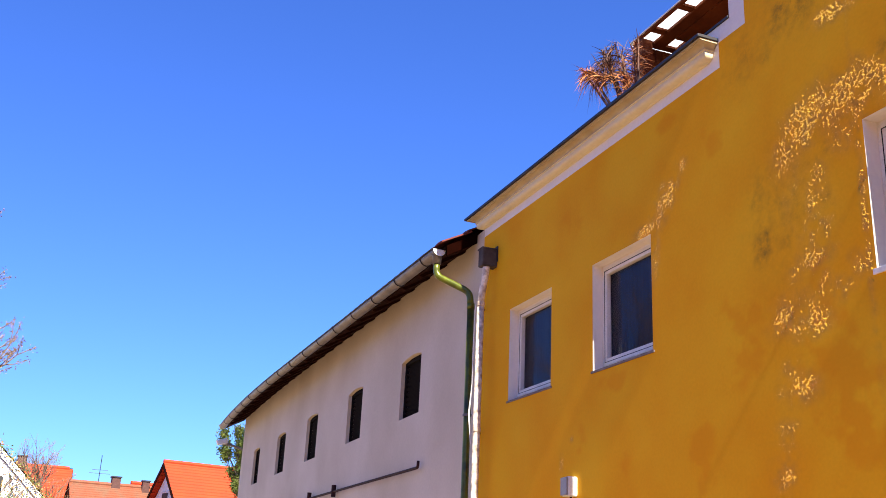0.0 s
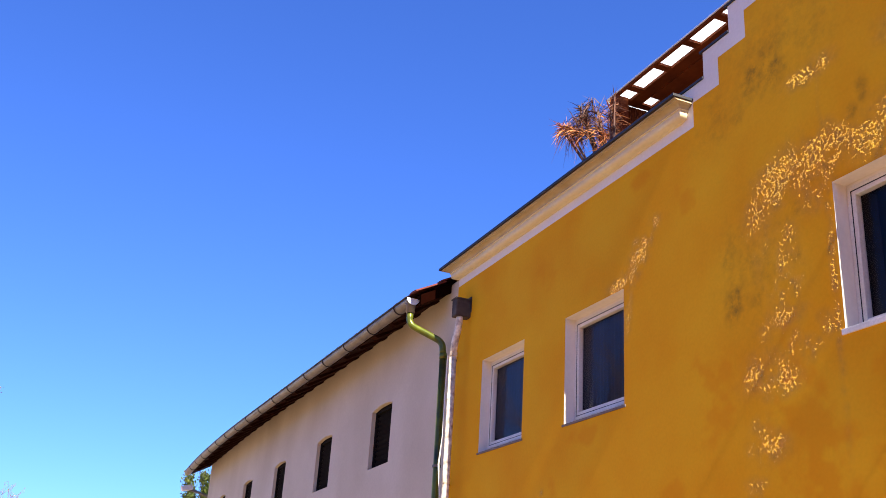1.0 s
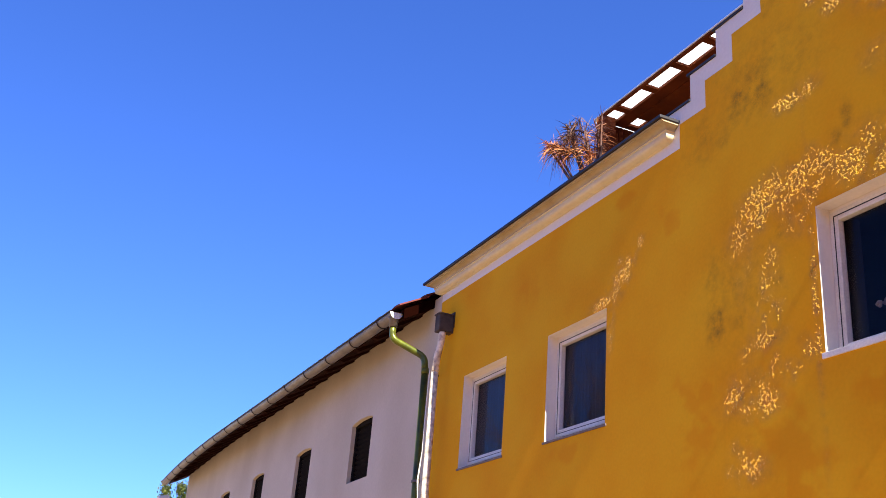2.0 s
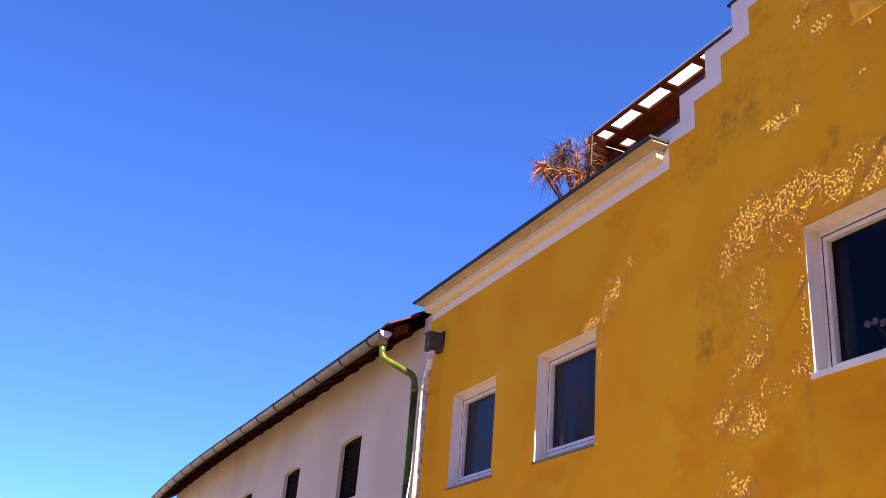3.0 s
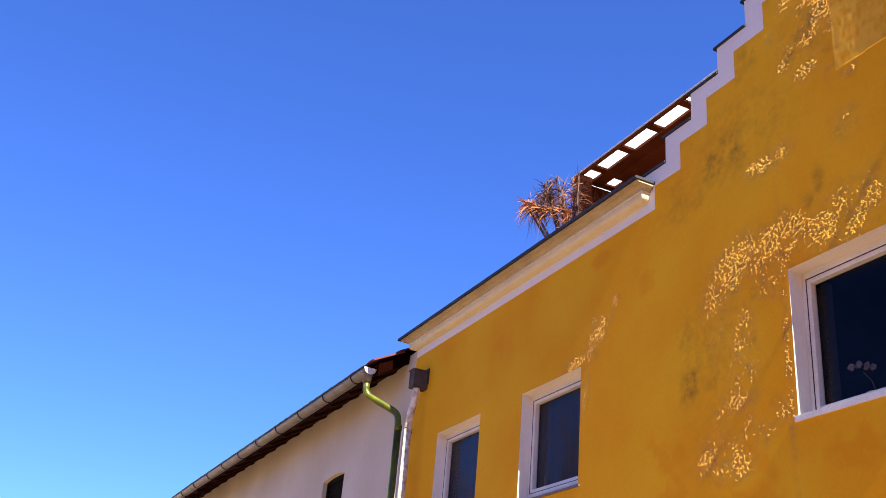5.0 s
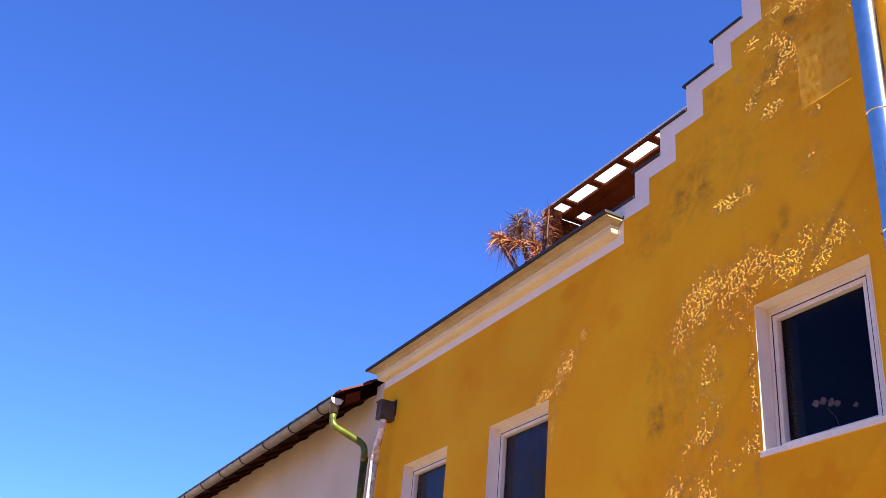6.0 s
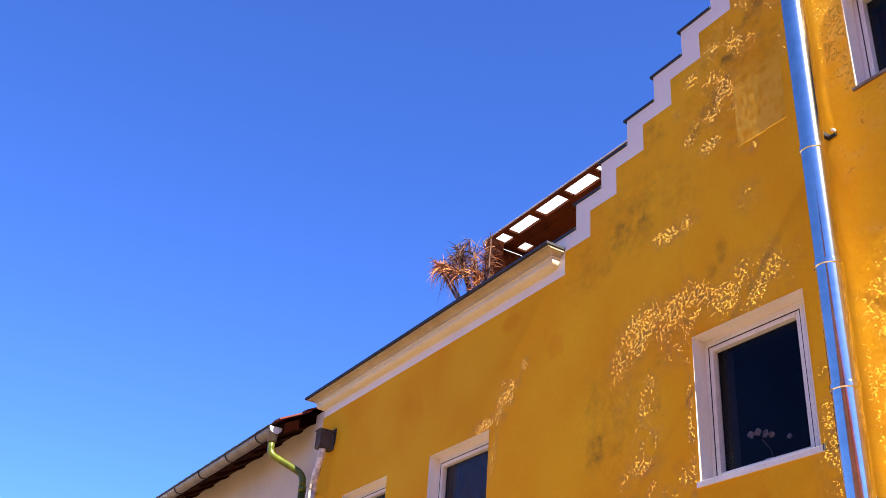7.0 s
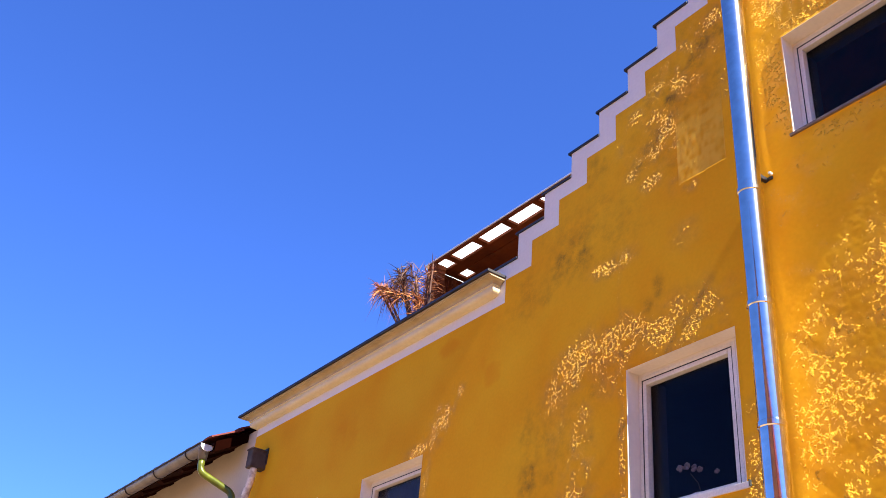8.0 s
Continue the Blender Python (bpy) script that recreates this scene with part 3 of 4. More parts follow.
COVE = [(0.076, 5.3375)] + arc(0.120, 5.338, -0.042, 0.030, 0, 90) + [(0.134, 5.368), (0.136, 5.373), (0.150, 5.3735), (0.151, 5.383)]
ROLL = [(0.003, 5.262), (0.020, 5.2625)] + arc(0.020, 5.306, 0.050, 0.040, -90, 0) + [(0.070, 5.330), (0.078, 5.331), (0.079, 5.3365)]
cornice = tagged(part("cornice", cornice_mesh(COVE), CORNICE_SHADED), "cream moulded cornice under a dark metal cap", "cornice", kind="structure")
part("roll_moulding", cornice_mesh(ROLL), CORNICE, cornice, "pale cream quarter-round moulding")
part("cap_plate", boxes((LEFT - 0.175, -5.18, -0.172, 0.35, 5.384, 5.408), bevel=0.003), CAP, cornice, "dark sheet-metal cap")


# the pitched roof behind the stepped gable
def gable_roof():
    bm = bmesh.new()
    foot, crown, lift = 5.08, 7.36, 0.12
    line = [(-5.32, foot), (AXIS, crown), (2 * AXIS + 5.32, foot), (2 * AXIS + 5.32, foot + lift), (AXIS, crown + lift), (-5.32, foot + lift)]
    return prism(bm, line, 0.302, 7.6)


roof_main = tagged(part("roof_house", gable_roof(), TILE), "red pitched roof behind the stepped gable", "roof", kind="structure")
loft = part("wall_loft", boxes((-5.2, 2 * AXIS + 5.2, 7.3, 7.58, 5.0, 5.3), (-4.2, 2 * AXIS + 4.2, 7.3, 7.58, 5.3, 5.8), (-3.2, 2 * AXIS + 3.2, 7.3, 7.58, 5.8, 6.6)), DARK)
tagged(loft, "rear wall of the loft, painted near-black to look unlit", "wall", kind="structure")


# ---- downpipe on the front ----
def steel_downpipe():
    top = empty("downpipe", -2.815, -0.16, 0, label="bright steel downpipe with ring joints on the ochre wall", category="downpipe")
    for z0, z1 in ((0.1, 2.45), (2.45, 3.513), (3.513, 4.177), (4.177, 4.885), (4.885, 7.0)):
        part("pipe_length", tube(bmesh.new(), [(0, 0, z0), (0, 0, z1)], 0.0665, 40, False), STEEL, top, smooth=True)
        part("joint_ring", tube(bmesh.new(), [(0, 0, z1 - 0.018), (0, 0, z1 - 0.013), (0, 0, z1 + 0.013), (0, 0, z1 + 0.018)], [0.066, 0.0725, 0.0725, 0.066], 40, False), STEEL, top)
    for z in (5.04, 3.0):
        br = part("bracket", boxes((-0.01, 0.012, 0.05, 0.16, z - 0.012, z + 0.012), (0.012, 0.045, 0.150, 0.16, z - 0.009, z + 0.009)), CAP, top)
        part("bolt", tube(bmesh.new(), [(0.045, 0.150, z + 0.02), (0.045, 0.128, z + 0.02)], 0.009, 8), LAMP_WHITE, br)
    return top


steel_downpipe()


# ---- the white neighbour ----
FAR = -23.75


def wall_y(x):
    """The white front bends gently back from the street."""
    return 0.012 + 0.022 * max(0.0, -9.235 - x)


def eave_y(x):
    return -0.38 + 0.0048 * max(0.0, -16.9 - x) ** 2


WHITE_WINDOWS = [(-11.89, -11.14), (-14.42, -13.65), (-17.09, -16.31), (-19.62, -18.84), (-22.14, -21.44)]


def white_front():
    """The front with its arched openings, reveals and thickness."""
    marks = sorted({FAR, -9.235, *[v for w in WHITE_WINDOWS for v in w]})
    bm = bmesh.new()
    deep = 0.32
    z0, z1 = 3.597, 4.315
    crest = lambda v: 5.045 + (wall_y(v) - eave_y(v)) * 0.577
    top = crest(FAR)
    def quad(*pts):
        bm.faces.new([bm.verts.new(p) for p in pts])
    for a, b in zip(marks, marks[1:]):
        hole = (a, b) in WHITE_WINDOWS
        n = 8 if hole else 6
        cuts = [a + (b - a) * k / n for k in range(n + 1)]
        for p, q in zip(cuts, cuts[1:]):
            yp, yq = wall_y(p), wall_y(q)
            arch = lambda v: z1 + 0.035 * (1 - ((v - a) / (b - a) * 2 - 1) ** 2)
            for lo0, lo1, hi in (((0.0, 0.0, z0), (arch(p), arch(q), None)) if hole else ((0.0, 0.0, None),)):
                hp, hq = (hi, hi) if hi else (crest(p), crest(q))
                quad((p, yp, lo0), (q, yq, lo1), (q, yq, hq), (p, yp, hp))
                quad((p, yp + deep, lo0), (p, yp + deep, hp), (q, yq + deep, hq), (q, yq + deep, lo1))
            if hole:
                quad((p, yp, z0), (q, yq, z0), (q, yq + deep, z0), (p, yp + deep, z0))
                quad((p, yp, arch(p)), (p, yp + deep, arch(p)), (q, yq + deep, arch(q)), (q, yq, arch(q)))
        if hole:
            for v in (a, b):
                y = wall_y(v)
                quad((v, y, z0), (v, y + deep, z0), (v, y + deep, z1), (v, y, z1))
    y = wall_y(FAR)
    quad((FAR, y, 0), (FAR, y, top), (FAR, 6, top), (FAR, 6, 0))
    quad((FAR, 6, 0), (FAR, 6, top), (-9.3, 6, top), (-9.3, 6, 0))
    quad((FAR, y + deep, top), (FAR, 6, top), (-9.3, 6, top), (-9.3, 0.3, top))
    bmesh.ops.remove_doubles(bm, verts=bm.verts[:], dist=0.0005)
    return bm


wall_white = tagged(part("wall_neighbour", white_front(), WHITE_WALL), "off-white rendered barn front with small openings", "wall", kind="structure")


def louvre(index, w):
    a, b = w
    top = empty(f"window_{index + 4}", label="small arched opening with dark louvre slats", category="window", kind="structure")
    y = wall_y((a + b) / 2) + 0.06
    part("window_frame", boxes((a, a + 0.03, y, y + 0.04, 3.60, 4.32), (b - 0.03, b, y, y + 0.04, 3.60, 4.32), (a + 0.03, b - 0.03, y, y + 0.04, 3.60, 3.63), (a + 0.03, b - 0.03, y, y + 0.04, 4.29, 4.345)), LOUVRE, top)
    part("backing", boxes((a, b, y + 0.07, y + 0.08, 3.60, 4.345)), DARK, top)
    bm = bmesh.new()
    box(bm, a + 0.032, b - 0.032, -0.004, 0.004, -0.03, 0.03)
    slat = part("slat", bm, LOUVRE, top)
    slat.matrix_basis = pose(0, y + 0.035, 3.665, 35)
    for k in range(1, 11):
        s = new("slat", slat.data)
        s.parent = top
        s.matrix_basis = pose(0, y + 0.035, 3.665 + 0.062 * k, 35)
    return top


for k, w in enumerate(WHITE_WINDOWS):
    louvre(k + 1, w)

# roof of the white house: deck, eave boards, tiles along the edges
ROOF_SLOPE = math.tan(radians(30))
EAVE_Z = 5.085
stations = [-9.50 - 0.6 * k for k in range(24)] + [-24.05]


def roof_deck():
    bm = bmesh.new()
    rows = []
    for x in stations:
        y = eave_y(x) + 0.05
        rows.append([bm.verts.new(p) for p in ((x, y, EAVE_Z - 0.02), (x, 4.2, EAVE_Z - 0.02 + (4.2 - y) * ROOF_SLOPE), (x, 4.2, EAVE_Z + 0.02 + (4.2 - y) * ROOF_SLOPE), (x, y, EAVE_Z + 0.02))])
    for r, s in zip(rows, rows[1:]):
        for k in range(4):
            bm.faces.new((r[k], r[(k + 1) % 4], s[(k + 1) % 4], s[k]))
    bm.faces.new(rows[0])
    bm.faces.new(rows[-1])
    return bm


roof = tagged(part("roof_neighbour", roof_deck(), DARK_TIMBER), "red tiled roof with brown eave boards on the white barn", "roof", kind="structure")


def verge_board():
    bm = bmesh.new()
    y0, y1 = -0.33, 4.2
    pts = [(y0, EAVE_Z - 0.10), (y1, EAVE_Z - 0.10 + (y1 - y0) * ROOF_SLOPE), (y1, EAVE_Z + 0.02 + (y1 - y0) * ROOF_SLOPE), (y0, EAVE_Z + 0.02)]
    a = [bm.verts.new((-9.485, y, z)) for y, z in pts]
    b = [bm.verts.new((-9.46, y, z)) for y, z in pts]
    bm.faces.new(a)
    bm.faces.new(b)
    for i in range(4):
        bm.faces.new((a[i], a[(i + 1) % 4], b[(i + 1) % 4], b[i]))
    return bm




def soffit():
    """Boards that close the eave from below, between the gutter and the wall."""
    bm = bmesh.new()
    rows = []
    for x in stations:
        e, w = eave_y(x) + 0.06, wall_y(x) + 0.02
        rows.append([bm.verts.new((x, y, z + d)) for d in (0.0, 0.012) for y, z in ((e, EAVE_Z - 0.070), (w, EAVE_Z - 0.082 + (w - e) * ROOF_SLOPE))])
    for r, t in zip(rows, rows[1:]):
        for k, m in ((0, 1), (1, 3), (3, 2), (2, 0)):
            bm.faces.new((r[k], r[m], t[m], t[k]))
    for r in (rows[0], rows[-1]):
        bm.faces.new((r[0], r[1], r[3], r[2]))
    return bm


part("soffit", soffit(), DARK_TIMBER, roof, "dark red-brown eave boards")
part("verge_board", verge_board(), VERGE_SHADED, roof, "dark brown timber board")
# rafter tails under the eave
for k in range(24):
    x = -9.85 - 0.58 * k
    e, w = eave_y(x) + 0.07, wall_y(x) + 0.1
    bm = bmesh.new()
    outline = [(e, EAVE_Z - 0.03 + 0.02 * ROOF_SLOPE), (e, EAVE_Z - 0.06), (e + 0.05, EAVE_Z - 0.08), (w, EAVE_Z - 0.09 + (w - e) * ROOF_SLOPE), (w, EAVE_Z - 0.03 + (w - e) * ROOF_SLOPE)]
    a = [bm.verts.new((x - 0.05, y, z)) for y, z in outline]
    b = [bm.verts.new((x + 0.05, y, z)) for y, z in outline]
    bm.faces.new(a)
    bm.faces.new(b)
    for i in range(5):
        bm.faces.new((a[i], a[(i + 1) % 5], b[(i + 1) % 5], b[i]))
    part("rafter_tail", bm, DARK_TIMBER, roof)


def tile_mesh(width, length):
    """One curved roof tile."""
    bm = bmesh.new()
    n = 5
    for lift in (0.0, 0.016):
        for end in (0, 1):
            for k in range(n + 1):
                u = k / n
                bm.verts.new(((u - 0.5) * width, end * length, lift + 0.009 * math.sin(u * math.pi) + 0.008 * (1 - end)))
    bm.verts.ensure_lookup_table()
    v = bm.verts
    m = n + 1
    for k in range(n):
        bm.faces.new((v[k], v[k + 1], v[m + k + 1], v[m + k]))
        bm.faces.new((v[2 * m + k], v[3 * m + k], v[3 * m + k + 1], v[2 * m + k + 1]))
        bm.faces.new((v[k], v[2 * m + k], v[2 * m + k + 1], v[k + 1]))
        bm.faces.new((v[m + k], v[m + k + 1], v[3 * m + k + 1], v[3 * m + k]))
    for k in (0, n):
        bm.faces.new((v[k], v[m + k], v[3 * m + k], v[2 * m + k]))
    me = bpy.data.meshes.new("roof_tile")
    bmesh.ops.recalc_face_normals(bm, faces=bm.faces[:])
    bm.to_mesh(me)
    bm.free()
    me.materials.append(TILE)
    return me


tile = tile_mesh(0.235, 0.38)
rnd = random.Random(4)
for row in range(4):
    count = 62 if row == 0 else 8
    for k in range(count):
        x = -9.53 - 0.232 * k
        y = eave_y(x) - 0.02 + 0.30 * row
        ob = new("roof_tile", tile)
        ob.parent = roof
        ob.matrix_basis = pose(x, y, EAVE_Z + 0.016 + 0.30 * row * ROOF_SLOPE + rnd.uniform(0, 0.006), 30 - 2, rnd.uniform(-1.5, 1.5), rnd.uniform(-1.5, 1.5))


# gutter: half-round, with bead, brackets and a closed end
def gutter():
    top = empty("gutter", label="weathered half-round zinc gutter along the eave", category="gutter")
    xs = [-9.56 - 0.55 * k for k in range(26)] + [-24.1]
    r = 0.072
    def trough(rad, a0, a1, n, thick):
        bm = bmesh.new()
        rows = []
        for x in xs:
            y, z = eave_y(x), EAVE_Z - 0.012
            ring = []
            for rr in (rad, rad - thick):
                for k in range(n + 1):
                    t = a0 + (a1 - a0) * k / n
                    ring.append(bm.verts.new((x, y + rr * math.cos(t), z + rr * math.sin(t))))
            rows.append(ring)
        m = n + 1
        for p, q in zip(rows, rows[1:]):
            for k in range(n):
                bm.faces.new((p[k], p[k + 1], q[k + 1], q[k]))
                bm.faces.new((p[m + k], q[m + k], q[m + k + 1], p[m + k + 1]))
            bm.faces.new((p[0], q[0], q[m], p[m]))
            bm.faces.new((p[n], p[m + n], q[m + n], q[n]))
        return bm
    part("trough", trough(r, math.pi, 2 * math.pi, 12, 0.003), ZINC, top, smooth=True)
    part("bead", tube(bmesh.new(), [(x, eave_y(x) - r - 0.004, EAVE_Z - 0.008) for x in xs], 0.009, 8), CAP, top, smooth=True)
    bm = bmesh.new()
    vs = [bm.verts.new((-9.558, eave_y(-9.56) + r * math.cos(math.pi * (1 + k / 12)), EAVE_Z - 0.012 + r * math.sin(math.pi * (1 + k / 12)))) for k in range(13)]
    bm.faces.new(vs)
    ws = bmesh.ops.extrude_face_region(bm, geom=bm.faces[:])["geom"]
    bmesh.ops.translate(bm, vec=(0.006, 0, 0), verts=[g for g in ws if isinstance(g, bmesh.types.BMVert)])
    # white instead of zinc: sunlight on the end put into the colour
    part("end_plate", bm, LAMP_WHITE, top, "end plate painted white for the sun on it")
    for k in range(16):
        x = -9.95 - 0.88 * k
        pts = [(x, eave_y(x) + (r + 0.003) * math.cos(math.pi * (1 + i / 10)), EAVE_Z - 0.012 + (r + 0.003) * math.sin(math.pi * (1 + i / 10))) for i in range(11)]
        part("bracket", tube(bmesh.new(), pts, 0.008, 6), CAP, top)
    return top


gutter()


def green_downpipe():
    top = empty("downpipe", label="mossy green downpipe bent back from the gutter", category="downpipe")
    x, y = -9.62, eave_y(-9.62)
    part("outlet", tube(bmesh.new(), [(x, y, EAVE_Z - 0.06), (x, y, EAVE_Z - 0.07), (x, y, EAVE_Z - 0.16)], [0.062, 0.052, 0.046], 18), ZINC, top, smooth=True)
    part("swan_neck", tube(bmesh.new(), rounded([(x, y, EAVE_Z - 0.14), (x, y, 4.80), (-9.40, -0.075, 4.60), (-9.37, -0.07, 4.42)], 0.07, 6), 0.036, 18), GREEN_METAL, top, smooth=True)
    part("pipe_length", tube(bmesh.new(), [(-9.37, -0.07, 4.43), (-9.33, -0.07, 0.1)], 0.037, 18), GREEN_METAL, top, smooth=True)
    part("joint_ring", tube(bmesh.new(), [(-9.371, -0.07, 4.47), (-9.37, -0.07, 4.41)], 0.041, 18), GREEN_METAL, top, smooth=True)
    for z in (3.3, 2.2):
        part("bracket", tube(bmesh.new(), [(-9.36, -0.07, z - 0.012), (-9.36, -0.07, z + 0.012)], 0.046, 18), ZINC, top)
    return top


green_downpipe()


def hopper_pipe():
    top = empty("hopper_downpipe", label="flaking white downpipe under a grey metal hopper box", category="downpipe")
    bm = boxes((-9.0, -8.885, -0.165, 0.012, 4.745, 4.935), bevel=0.014)
    part("hopper", bm, LEAD, top, "grey metal hopper box")
    # dark plate; its edge also paints the shadow line right of the hopper
    part("back_plate", boxes((-8.99, -8.865, -0.012, -0.001, 4.80, 4.965)), CAP, top, "dark back plate, also the shadow line beside the hopper")
    part("hopper_rim", boxes((-9.007, -8.878, -0.172, 0.012, 4.925, 4.942), bevel=0.004), LEAD, top)
    part("pipe_elbow", tube(bmesh.new(), rounded([(-8.93, -0.10, 4.75), (-8.93, -0.105, 4.66), (-8.965, -0.122, 4.49), (-8.985, -0.128, 4.34)], 0.06, 5), 0.036, 16), FLAKED, top, smooth=True)
    part("pipe_length", tube(bmesh.new(), [(-8.975, -0.128, 4.37), (-8.965, -0.128, 0.1)], 0.036, 16), FLAKED, top, smooth=True)
    for z in (4.36, 3.1, 2.0):
        part("pipe_clip", tube(bmesh.new(), [(-8.98, -0.125, z), (-9.18, 0.002, z)], 0.008, 8), LEAD, top)
        part("joint_ring", tube(bmesh.new(), [(-8.972, -0.128, z - 0.02), (-8.972, -0.128, z + 0.02)], 0.041, 16), FLAKED, top)
    part("loose_wire", tube(bmesh.new(), [(-9.05, -0.15, 4.36), (-9.07, -0.15, 3.95), (-9.04, -0.16, 3.56), (-9.08, -0.17, 3.27), (-9.05, -0.15, 2.97)], 0.008, 6), PVC, top)
    return top


hopper_pipe()


def conduit():
    top = empty("wall_conduit", label="rust-red pipe run along the white wall", category="pipe")
    xs = [-10.88, -12.5, -14.5, -16.5, -18.5, -20.5, -22.8]
    pts = [(-10.88, wall_y(-10.88) - 0.06, 3.0)] + [(x, wall_y(x) - 0.06, 2.925) for x in xs]
    part("pipe_length", tube(bmesh.new(), rounded(pts, 0.03, 4), 0.017, 10), RUST, top, smooth=True)
    for x in (-14.65, -16.2, -19.0):
        part("valve", tube(bmesh.new(), [(x, wall_y(x) - 0.06, 2.85), (x, wall_y(x) - 0.06, 3.02)], 0.034, 10), RUST, top)
    return top


conduit()


def wall_lamp():
    top = empty("wall_lamp", label="white box-shaped lamp on the ochre wall", category="lamp")
    part("housing", boxes((-7.315, -7.20, -0.085, 0.0, 2.365, 2.520), bevel=0.012), LAMP_WHITE, top)
    part("diffuser", boxes((-7.31, -7.205, -0.100, -0.086, 2.372, 2.513), bevel=0.006), LAMP_SHADED_FRONT, top, "frosted front, painted grey as the side out of the sun")
    part("cable", tube(bmesh.new(), [(-7.26, -0.03, 2.37), (-7.26, -0.02, 2.1)], 0.01, 8), RUST, top)
    return top


wall_lamp()


# ---- roof terrace behind the flat parapet ----
terrace = tagged(part("roof_terrace", boxes((LEFT + 0.05, -5.4, 0.36, 7.6, 5.0, 5.1)), PAVING), "paved roof terrace behind the parapet", "floor", kind="structure")


def terrace_canopy():
    """A flat timber canopy with frosted sheets between its beams."""
    top = empty("terrace_canopy", label="brown timber terrace canopy with frosted roof sheets", category="canopy")
    z, left, right = 7.2, -8.08, -4.7
    for name, c, d in (("front_beam", 1.148, 1.185), ("middle_beam", 1.340, 1.488), ("rear_beam", 1.622, 1.690), ("back_beam", 1.760, 1.840)):
        part(name, boxes((left, right, c, d, z, z + 0.034), bevel=0.004), BROWN, top)
    part("edge_strip", boxes((left - 0.05, right, 1.136, 1.146, z + 0.018, z + 0.034), bevel=0.002), LAMP_WHITE, top, "white edge strip")
    part("edge_cap", boxes((left - 0.06, left - 0.008, 1.148, 1.20, z + 0.010, z + 0.036), bevel=0.003), LAMP_WHITE, top, "white end of the edge strip")
    for c, d in ((1.185, 1.340), (1.488, 1.622), (1.690, 1.760)):
        for x in (-8.035, -7.77, -7.285, -6.80, -6.31, -5.82, -5.33, -4.76):
            part("rafter", boxes((x - 0.042, x + 0.042, c + 0.001, d - 0.001, z + 0.003, z + 0.030)), BROWN, top)
    part("roof_sheet", boxes((left - 0.12, right, 1.200, 1.840, z + 0.038, z + 0.044), (left, right, 1.150, 1.200, z + 0.038, z + 0.044)), SHEET, top, "frosted white plastic sheet")
    part("boarding", boxes((-7.79, right, 1.470, 1.840, z - 0.02, z - 0.003)), BROWN, top)
    part("side_board", boxes((left - 0.02, right, 1.842, 1.875, z - 1.9, z + 0.05)), BROWN, top)
    for k in range(7):
        y = 1.35 + 0.068 * k
        part("screen_board", boxes((left - 0.02, left + 0.005, y, y + 0.062, 5.5, z - 0.004), bevel=0.003), BROWN, top)
    for x in (left + 0.07, right - 0.1):
        part("post", boxes((x - 0.07, x + 0.07, 1.152, 1.29, 5.1, z - 0.001), bevel=0.005), BROWN, top)
    return top


terrace_canopy()


def dry_plant():
    """A dried yucca: woody stems, each with rosettes of long thin leaves."""
    top = empty("potted_yucca", label="dried brown yucca with spiky leaf tufts above the parapet", category="plant")
    part("pot", tube(bmesh.new(), [(-7.3, 0.62, 5.1), (-7.3, 0.62, 5.5)], [0.17, 0.22], 20), BRICK, top)
    r = random.Random(11)
    base = Vector((-7.3, 0.62, 5.4))
    heads = [((-8.10, 0.56, 6.72), (-0.8, 0, 0.50), 0.24, DRY, 210, 0.5, 0.60), ((-7.70, 0.60, 6.74), (-0.3, 0, 0.9), 0.26, DRY_SHADED, 150, 0.3, 0.40), ((-7.95, 0.58, 6.60), (-0.6, 0, -0.2), 0.24, DRY_SHADED, 90, 0.8, 0.50),
             ((-7.50, 0.64, 6.64), (-0.15, 0, 1), 0.24, DRY_SHADED, 120, 0.3, 0.45), ((-7.24, 0.62, 6.56), (0.05, 0, 1), 0.24, DRY, 110, 0.4, 0.50), ((-7.45, 0.66, 6.40), (-0.3, 0.1, 0.5), 0.26, DRY, 110, 0.5, 0.45),
             ((-7.84, 0.62, 6.86), (-0.5, 0, 1), 0.22, DRY_SHADED, 14, 0.1, 0.20), ((-7.14, 0.60, 6.60), (0.1, 0, 1), 0.18, DRY_SHADED, 60, 0.3, 0.45)]
    for tip, way, size, hue, count, sag, trail in heads:
        tip, way = Vector(tip), Vector(way).normalized()
        mid = (base + tip) / 2 + Vector((0.05, 0, 0.05))
        part("stem", tube(bmesh.new(), [base, mid, tip], [0.022, 0.015, 0.010], 8), DRY_SHADED, top)
        bm = bmesh.new()
        for k in range(int(1.5 * count)):
            d = (way * r.uniform(-0.1, 0.9) + Vector((r.gauss(0, 0.6), r.gauss(0, 0.6), r.gauss(0, 0.6)))).normalized()
            root = tip - way * r.uniform(0, trail)
            ln, wd = size * r.uniform(0.45, 1.0), r.uniform(0.0022, 0.005)
            sidev = d.cross(Vector((r.uniform(-1, 1), r.uniform(-1, 1), r.uniform(-1, 1)))).normalized() * wd
            droop = Vector((0, 0, -ln * r.uniform(0.0, 2.0) * sag))
            p1, p2 = root + d * ln * 0.55 + droop * 0.3, root + d * ln + droop
            v = [bm.verts.new(q) for q in (root - sidev, root + sidev, p1 + sidev * 0.9, p1 - sidev * 0.9, p2)]
            bm.faces.new((v[0], v[1], v[2], v[3]))
            bm.faces.new((v[3], v[2], v[4]))
        part("leaf_tuft", bm, hue, top, "dry spiky leaves")
    return top


dry_plant()


